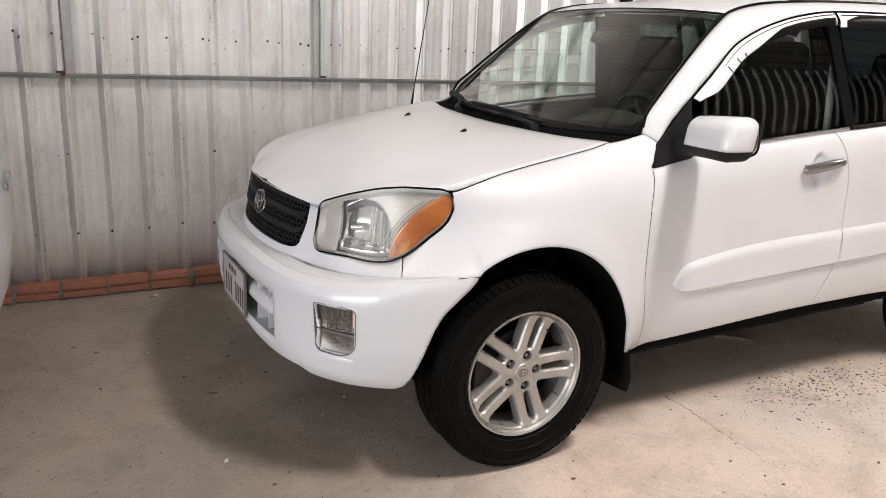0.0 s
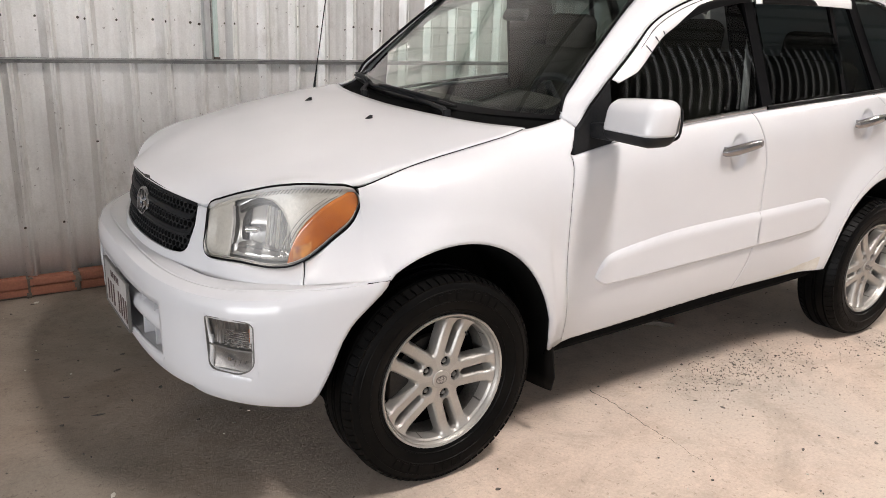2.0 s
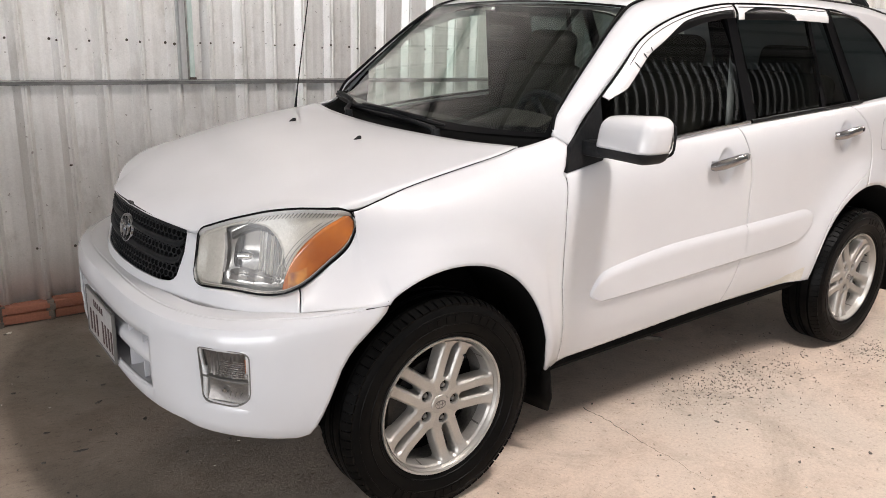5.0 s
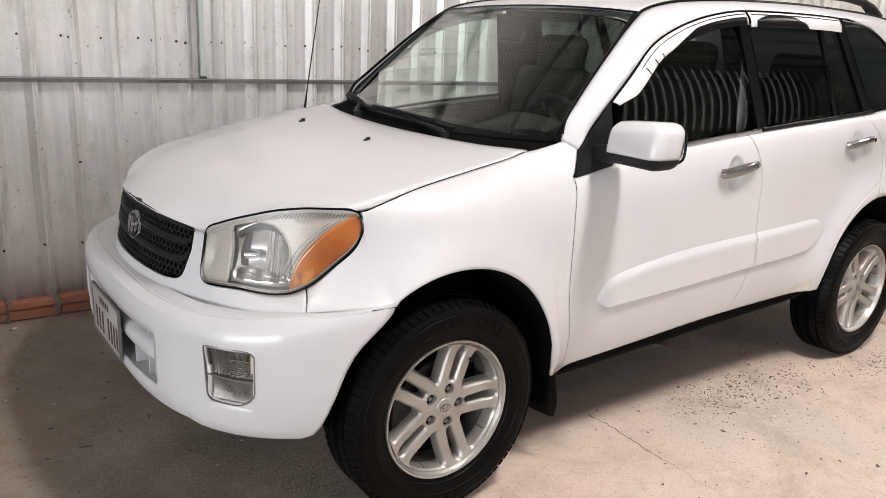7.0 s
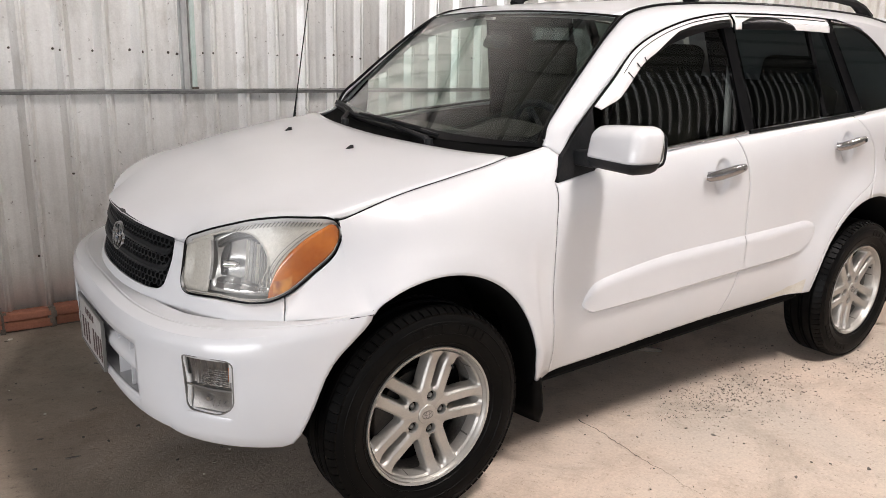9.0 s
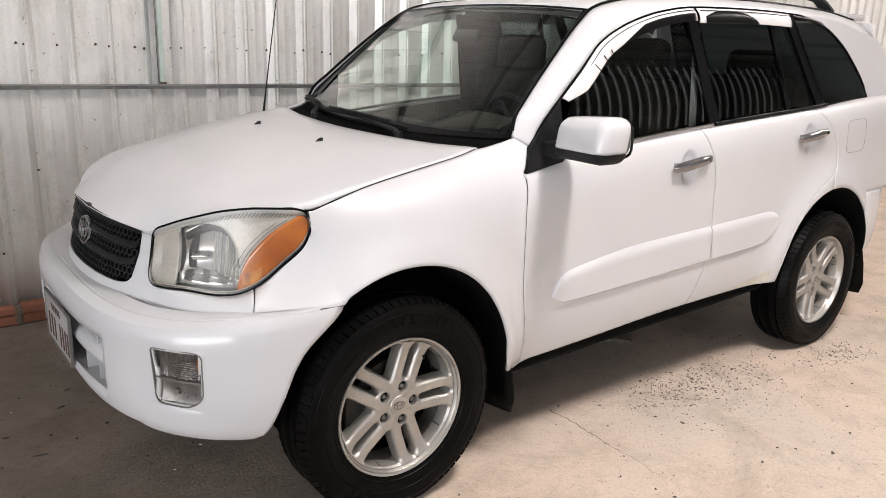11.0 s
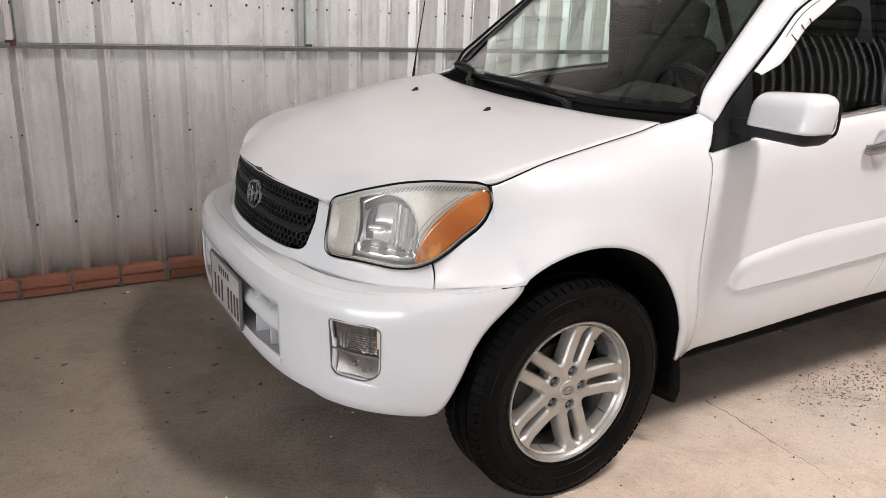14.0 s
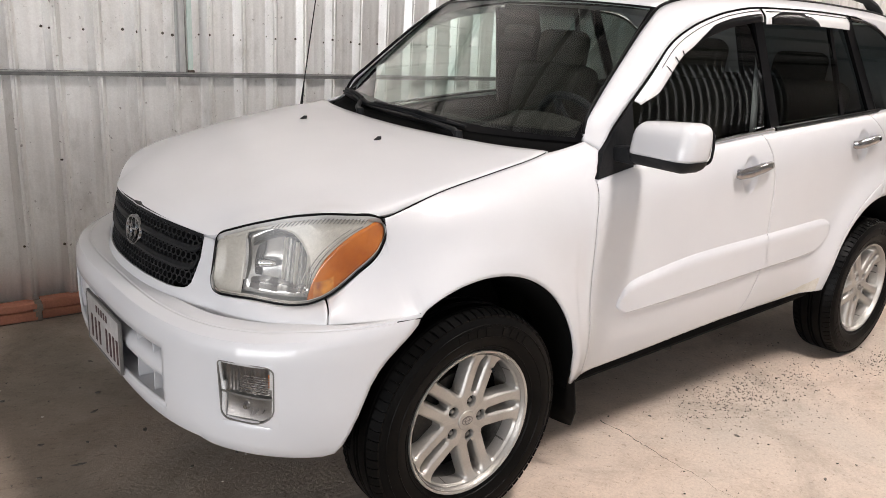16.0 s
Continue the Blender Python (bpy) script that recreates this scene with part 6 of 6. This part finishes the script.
# mirrors, wipers, antenna
def door_mirror(s):
    bm = bmesh.new()
    cushion(bm, (0.630, -s * 0.924, 1.128), (0.140, 0.244, 0.142), 0.042)
    for v in bm.verts:
        inner = max(0.0, (0.93 - abs(v.co.y)) / 0.125)
        up = max(0.0, (v.co.z - 1.09) / 0.10)
        v.co.z -= 0.022 * inner ** 2 * up
        v.co.x += 0.030 * inner ** 2 + 0.016 * up
    low = bm.copy()
    for half, keep_low in ((bm, False), (low, True)):
        bmesh.ops.bisect_plane(half, geom=half.verts[:] + half.edges[:] + half.faces[:], plane_co=(0, 0, 1.090), plane_no=(0, 0, 1), clear_outer=keep_low, clear_inner=not keep_low)
    for v in low.verts:
        v.co = Vector((0.63, -s * 0.925, 1.12)) + (v.co - Vector((0.63, -s * 0.925, 1.12))) * 1.012
        v.co.z -= 0.003 * min(1.0, max(0.0, (1.088 - v.co.z) / 0.012))
    m = part("door_mirror", bm, PAINT, car, "white door mirror with a black base", thick=0.004)
    part("mirror_base", low, BLACK, m, "black mirror base")
    bm = box(bmesh.new(), 0.60, 0.68, min(-s * 0.73, -s * 0.84), max(-s * 0.73, -s * 0.84), 1.05, 1.10, 0.012)
    part("mirror_arm", bm, BLACK, m, "black mirror arm")
    bm = bmesh.new()
    prism(bm, [(0.712, -s * (0.925 + 0.100 * math.copysign(abs(math.cos(a)) ** 0.6, math.cos(a))), 1.127 + 0.056 * math.copysign(abs(math.sin(a)) ** 0.6, math.sin(a))) for a in np.linspace(0, 2 * math.pi, 24, endpoint=False)], (0.002, 0, 0))
    part("mirror_glass", bm, CHROME, m, "mirror glass", smooth=0)
    bm = tube(bmesh.new(), [(0.708, -s * (0.925 + 0.110 * math.copysign(abs(math.cos(a)) ** 0.5, math.cos(a))), 1.127 + 0.060 * math.copysign(abs(math.sin(a)) ** 0.5, math.sin(a))) for a in np.linspace(0, 2 * math.pi, 29)], 0.0045, 6)
    part("mirror_rim", bm, BLACK, m, "black mirror rim")


door_mirror(1)


def ws_point(y, v, out=0.0):
    u = y / (0.690 + (0.560 - 0.690) * v)
    a = np.array((0.395 + 0.115 * u * u, 0.688 * u, 1.082 + 0.024 * u * u))
    b = np.array((0.965 + 0.010 * u * u, 0.560 * u, 1.562 - 0.024 * u * u))
    return a + (b - a) * v + np.array((-0.7, 0, 0.72)) * (0.014 * math.sin(math.pi * v) * (1 - 0.2 * u * u) + out)


for pv, ya, yb in ((-0.30, -0.26, 0.40), (0.30, 0.38, 0.68)):
    foot = np.array((cowl_x(pv) + 0.025, pv, hood_z(cowl_x(pv), pv) + 0.004))
    ym = (ya + yb) / 2
    w = part("wiper", tube(bmesh.new(), [foot, foot + np.array((0.02, 0.05, 0.012)), ws_point(pv + (ym - pv) * 0.6, 0.002, 0.020), ws_point(ym, 0.022, 0.022)], [0.013, 0.011, 0.008, 0.006], 8), BLACK, car, "black windshield wiper")
    bl = part("blade", tube(bmesh.new(), [ws_point(y, 0.008 + 0.018 * math.sin(math.pi * k / 9), 0.014 + 0.006 * math.sin(math.pi * k / 9)) for k, y in enumerate(np.linspace(ya, yb, 10))], [0.005] + [0.009] * 8 + [0.005], 6), BLACK, w)
    part("bridge", tube(bmesh.new(), [ws_point(ya + (yb - ya) * f, 0.016 + 0.012 * math.sin(math.pi * f), 0.024 + 0.012 * math.sin(math.pi * f)) for f in np.linspace(0.15, 0.85, 7)], 0.006, 6), BLACK, w)
    part("pivot", spin(bmesh.new(), [(0.0, 0.02), (0.014, 0.016), (0.017, -0.012)], 12, "z"), BLACK, w).location = foot
part("antenna", tube(bmesh.new(), [(0.300, 0.700, 1.050), (0.315, 0.706, 1.14), (0.40, 0.715, 1.66), (0.43, 0.72, 1.85)], [0.006, 0.0028, 0.002, 0.0015], 6), BLACK, car, "thin black rod antenna")


# interior
for y in (-0.36, 0.36):
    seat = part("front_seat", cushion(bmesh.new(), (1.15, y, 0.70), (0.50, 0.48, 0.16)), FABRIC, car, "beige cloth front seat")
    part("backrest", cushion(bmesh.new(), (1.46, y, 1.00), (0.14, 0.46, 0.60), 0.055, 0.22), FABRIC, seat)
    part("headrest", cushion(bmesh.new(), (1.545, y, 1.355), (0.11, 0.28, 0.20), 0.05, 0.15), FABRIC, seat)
for s in (1,):
    bm = bmesh.new()
    P = [[(1.435 + 0.045 * f + w, -s * (0.725 - 0.06 * f), 1.08 + 0.42 * f) for w in (0.0, 0.045)] for f in np.linspace(0, 1, 6)]
    grid(bm, P, CAR_IN)
    part("seat_belt", bm, GREYPLASTIC, car, "grey seat belt", thick=0.002)
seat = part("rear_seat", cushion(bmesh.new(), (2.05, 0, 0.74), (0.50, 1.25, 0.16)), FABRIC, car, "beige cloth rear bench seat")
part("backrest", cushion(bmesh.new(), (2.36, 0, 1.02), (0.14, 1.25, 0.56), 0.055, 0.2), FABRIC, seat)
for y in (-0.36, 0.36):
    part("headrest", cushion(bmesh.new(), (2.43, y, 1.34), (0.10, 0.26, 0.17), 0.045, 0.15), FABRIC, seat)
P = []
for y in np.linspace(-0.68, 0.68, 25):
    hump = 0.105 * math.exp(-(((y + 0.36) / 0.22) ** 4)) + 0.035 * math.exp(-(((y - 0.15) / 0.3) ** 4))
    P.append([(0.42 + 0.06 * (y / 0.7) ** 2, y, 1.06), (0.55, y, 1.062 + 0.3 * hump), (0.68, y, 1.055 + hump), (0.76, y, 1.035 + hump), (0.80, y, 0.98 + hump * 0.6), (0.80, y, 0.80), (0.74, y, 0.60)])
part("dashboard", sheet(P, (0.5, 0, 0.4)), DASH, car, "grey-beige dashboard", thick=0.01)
wheel_c = Matrix.Translation((0.865, -0.36, 1.06)) @ Matrix.Rotation(radians(62), 4, "Y")
bm = tube(bmesh.new(), [wheel_c @ Vector((0.18 * math.cos(a), 0.18 * math.sin(a), 0)) for a in np.linspace(0, 2 * math.pi, 37)], 0.015, 8)
sw = part("steering_wheel", bm, BLACK, car, "dark steering wheel")
bm = bmesh.new()
for a in (0.3, 2.84, 4.71):
    tube(bm, [wheel_c @ Vector((0, 0, -0.02)), wheel_c @ Vector((0.175 * math.cos(a), 0.175 * math.sin(a), 0))], [0.03, 0.014], 6)
part("wheel_spokes", bm, BLACK, sw)
bm = box(bmesh.new(), 0.62, 2.60, -0.70, 0.70, 0.42, 0.46, 0.01)
part("carpet", bm, DARK, car, "dark cabin carpet")
bm = bmesh.new()
cushion(bm, ws_point(0.0, 0.80, -0.05), (0.03, 0.15, 0.055), 0.014, 0.5)
part("interior_mirror", bm, BLACK, car, "black interior mirror")
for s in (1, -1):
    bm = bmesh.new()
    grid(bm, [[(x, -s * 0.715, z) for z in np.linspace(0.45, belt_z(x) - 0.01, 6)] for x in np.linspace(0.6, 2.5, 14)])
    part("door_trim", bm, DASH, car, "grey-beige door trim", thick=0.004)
# far trim is widened to screen the bright rear window from the camera
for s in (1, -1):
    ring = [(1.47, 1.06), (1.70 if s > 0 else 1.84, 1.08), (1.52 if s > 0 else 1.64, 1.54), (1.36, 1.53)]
    part("pillar_trim", prism(bmesh.new(), [(x, -s * (gw(z) - 0.030), z) for x, z in ring], (0, s * 0.02, 0)), DARK, car, "dark inner pillar trim, far one widened for the view", smooth=0)
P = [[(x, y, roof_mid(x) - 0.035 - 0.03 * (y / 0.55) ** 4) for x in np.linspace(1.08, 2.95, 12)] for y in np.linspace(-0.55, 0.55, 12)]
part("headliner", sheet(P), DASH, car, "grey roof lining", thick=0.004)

# ---- brick kerb along the wall ----
kerb = part("brick_kerb", box(bmesh.new(), -9.0, 23.0, WALL_Y - 0.060, WALL_Y + 0.06, 0.0, 0.090), MORTAR, smooth=0)
tagged(kerb, "low row of red bricks in grey mortar along the wall", "kerb", kind="structure")


def brick_mesh(seed):
    rnd = random.Random(seed)
    bm = bmesh.new()
    g = rnd.uniform(0.036, 0.052)
    prof = [(0.05, 0.0), (-0.008, 0.0), (-0.012, 0.006), (-0.012, g - 0.006), (-0.002, g - 0.003), (-0.002, g + 0.002), (-0.014, g + 0.006), (-0.012, 0.084), (-0.005, 0.090), (0.05, 0.090)]
    prism(bm, [(-0.103, y, z) for y, z in prof], (0.206, 0, 0))
    for v in bm.verts:
        v.co += Vector((rnd.uniform(-1, 1), rnd.uniform(-1, 1), rnd.uniform(-1, 1))) * 0.0028
    me = finish("brick", bm, BRICK, 0)
    return me


bricks = [brick_mesh(k) for k in range(6)]
rnd = random.Random(4)
x = -3.9
while x < 1.2:
    ob = new("brick", bricks[rnd.randrange(6)])
    ob.parent = kerb
    ob.matrix_basis = pose(x, WALL_Y - 0.066 + rnd.uniform(-0.006, 0.004), 0.008 + rnd.uniform(0, 0.006), rnd.uniform(-1.5, 1.5), rnd.uniform(-1.2, 1.2), rnd.uniform(-1.5, 1.5))
    bm = bmesh.new()
    for _k in range(5):
        jx, jz, js = x + 0.111 + rnd.uniform(-0.007, 0.007), 0.012 + 0.018 * _k, rnd.uniform(0.010, 0.016)
        box(bm, jx - js, jx + js, WALL_Y - 0.075 + rnd.uniform(-0.004, 0.004), WALL_Y - 0.05, jz - 0.014, jz + 0.014 + rnd.uniform(0, 0.006))
    part("mortar_joint", bm, MORTAR, kerb, smooth=0)
    x += 0.2225 + rnd.uniform(-0.008, 0.008)


def fit_to_view(ob):
    done = set()
    for o in ob.children_recursive:
        if o.name.split(".")[0] == "wheel" or (o.parent and o.parent.name.split(".")[0] == "wheel") or (o.parent and o.parent.parent and o.parent.parent.name.split(".")[0] == "wheel"):
            continue
        if o == hood or o.parent == hood:
            continue
        if o.data and o.data.name not in done:
            done.add(o.data.name)
            for v in o.data.vertices:
                v.co = Vector(view_fitted(*(v.co + o.location))) - o.location


fit_to_view(car)


# ---- a second white car parked ahead ----
def parked_car():
    cx, cy = -3.55, 0.62
    other = thing("parked_car", "white car parked ahead, its rounded tail showing", "car", at=(cx, cy, 0))
    P = []
    levels = [(0.30, 0.93), (0.34, 0.97), (0.45, 0.99), (0.60, 1.0), (0.78, 0.995), (0.90, 0.985), (0.96, 0.96), (0.99, 0.90)]
    for a in np.linspace(0, 2 * math.pi, 97):
        c, sn = math.cos(a), math.sin(a)
        P.append([(2.055 * k * math.copysign(abs(c) ** 0.45, c), 0.82 * k * math.copysign(abs(sn) ** 0.45, sn), z) for z, k in levels] + [(0, 0, 0.99)])
    part("body", sheet(P, (0, 0, 0.6)), PAINT, other, "white painted body")
    for name, z0, z1, k0, k1, mat in (("windows", 0.985, 1.36, 0.86, 0.66, GLOSSBLACK), ("roof", 1.36, 1.45, 0.66, 0.5, PAINT)):
        P = []
        for a in np.linspace(0, 2 * math.pi, 65):
            c, sn = math.cos(a), math.sin(a)
            rows = []
            for f in (0, 0.5, 1.0):
                k, z = k0 + (k1 - k0) * f ** (1 if name == "windows" else 2), z0 + (z1 - z0) * (f if name == "windows" else math.sqrt(f))
                rows.append((0.25 + 1.75 * k * math.copysign(abs(c) ** 0.5, c), 0.92 * (0.78 + 0.12 * (1.36 - min(z, 1.36))) * (k / k0 if name == "roof" else 1) * math.copysign(abs(sn) ** 0.5, sn), z))
            if name == "roof":
                rows.append((0.25, 0, 1.46))
            P.append(rows)
        part(name, sheet(P, (0.25, 0, 1.1)), mat, other)
    part("tailgate_handle", cushion(bmesh.new(), (2.052, 0.0, 0.80), (0.02, 0.30, 0.03), 0.008), CHROME, other, "chrome tailgate strip")
    for px in (-1.3, 1.25):
        for sgn in (-1, 1):
            w = copy_thing(front_left, pose(px, sgn * 0.72, WHEEL_Z, 0, 30, 0 if sgn < 0 else 180))
            w.parent = other


parked_car()


# ---- small things on wall and floor ----
def scatter(name, mat, places, label, category):
    """Thin irregular flakes, one object: places are (x, y, size, long, turn)."""
    rnd = random.Random(7)
    bm = bmesh.new()
    for x, y, size, long, turn in places:
        n = rnd.choice((4, 5, 6))
        ring = []
        for k in range(n):
            a = 2 * math.pi * k / n + rnd.uniform(-0.3, 0.3)
            r = size * rnd.uniform(0.6, 1.0)
            px, py = r * long * math.cos(a), r * math.sin(a)
            ring.append((x + px * math.cos(turn) - py * math.sin(turn), y + px * math.sin(turn) + py * math.cos(turn), 0.0005 + rnd.uniform(0, 0.002)))
        prism(bm, ring, (0, 0, rnd.uniform(0.0015, 0.004)))
    return tagged(part(name, bm, mat, smooth=0), label, category, kind="stuff")


rnd = random.Random(11)
spots = []
for _ in range(1100):
    cx, cy, sx, sy = rnd.choice(((1.62, -0.80, 0.16, 0.11), (1.45, -0.78, 0.16, 0.07), (1.95, -0.84, 0.22, 0.10), (2.5, -0.98, 0.12, 0.06), (1.6, -0.90, 0.30, 0.16)))
    spots.append((rnd.gauss(cx, sx), rnd.gauss(cy, sy), rnd.choice((0.0006, 0.0008, 0.0009, 0.0011, 0.0014, 0.0021)), rnd.uniform(1.2, 4.0), rnd.uniform(0, 3.14)))
scatter("chaff", DEBRIS, spots, "dark chaff and bark flakes strewn on the floor", "debris")
spots = [(-0.712, 0.45, 0.008, 3.0, 0.4), (-0.845, 0.107, 0.008, 3.6, -0.2), (-0.60, 0.22, 0.009, 1.4, 1.0), (-0.66, 0.60, 0.006, 2.0, 0.2), (-0.55, -0.1, 0.006, 2.0, 0.7)]
for _ in range(420):
    spots.append((rnd.uniform(-2.2, 3.4), rnd.uniform(-2.2, 1.42), rnd.choice((0.002, 0.002, 0.003, 0.003, 0.004, 0.007)), rnd.uniform(1.0, 2.6), rnd.uniform(0, 3.14)))
scatter("floor_bits", DEBRIS, spots, "small dark bits scattered over the floor", "debris")
PALE = textured(material("pale_scrap", (0.6, 0.57, 0.5), 0.9), (0.45, 0.42, 0.36), (0.7, 0.67, 0.6), 40.0)
spots = [(-0.888, 1.41, 0.014, 1.5, 0.5), (-0.90, -0.42, 0.010, 1.6, 1.0)]
for _ in range(60):
    spots.append((rnd.uniform(-2.0, 3.0), rnd.uniform(-2.0, 1.42), rnd.choice((0.002, 0.003, 0.004)), rnd.uniform(1.0, 2.0), rnd.uniform(0, 3.14)))
scatter("pale_bits", PALE, spots, "small pale scraps and crumbs on the floor", "debris")

# a crack in the concrete
bm = bmesh.new()
x, y, left, right = 0.868, -0.62, [], []
for k in range(46):
    w = 0.0021 * (1 - k / 52) * rnd.uniform(0.6, 1.3)
    left.append((x - w, y, 0.0008))
    right.append((x + w, y, 0.0008))
    x += rnd.uniform(-0.0075, 0.0070) - (0.0006 if k < 18 else 0.0)
    y -= 0.0142
grid(bm, [left, right], (0.8, -0.9, -1))
tagged(part("floor_crack", bm, INK, smooth=0), "thin dark crack in the concrete floor", "crack", kind="structure")

# screws of the wall sheets
bm = bmesh.new()
for k in range(-12, 40):
    x = -1.4191 + 0.1784 * k
    for z, dx in ((1.345, -0.030), (1.340, 0.004), (0.353, -0.008)) + (((0.742, -0.05), (0.752, -0.006)) if k % 4 == 1 else ()) + (((2.66, 0.0),) if k % 2 else ()):
        if rnd.random() < 0.85:
            bmesh.ops.create_icosphere(bm, subdivisions=1, radius=rnd.uniform(0.0045, 0.0085), matrix=Matrix.Translation((x + dx + rnd.uniform(-0.012, 0.012), WALL_Y - (0.035 if abs(dx) < 0.012 else 0.003), z + rnd.uniform(-0.012, 0.012))))
tagged(part("wall_screws", bm, SCREW), "small rusty screws in the wall sheets", "screws", kind="stuff")
bm = box(bmesh.new(), -1.256, -1.236, WALL_Y - 0.076, WALL_Y - 0.066, 1.150, 1.174, 0.003)
tagged(part("rail_bracket", bm, material("red_primer", (0.12, 0.03, 0.022), 0.7)), "red primed bracket on the rail", "bracket")
bm = tube(bmesh.new(), [(1.58, -0.20, 0.012), (1.66, -0.28, 0.014), (1.72, -0.33, 0.010)], [0.012, 0.014, 0.009], 7)
tagged(part("stick", bm, MORTAR), "short dusty stick lying under the car", "stick")
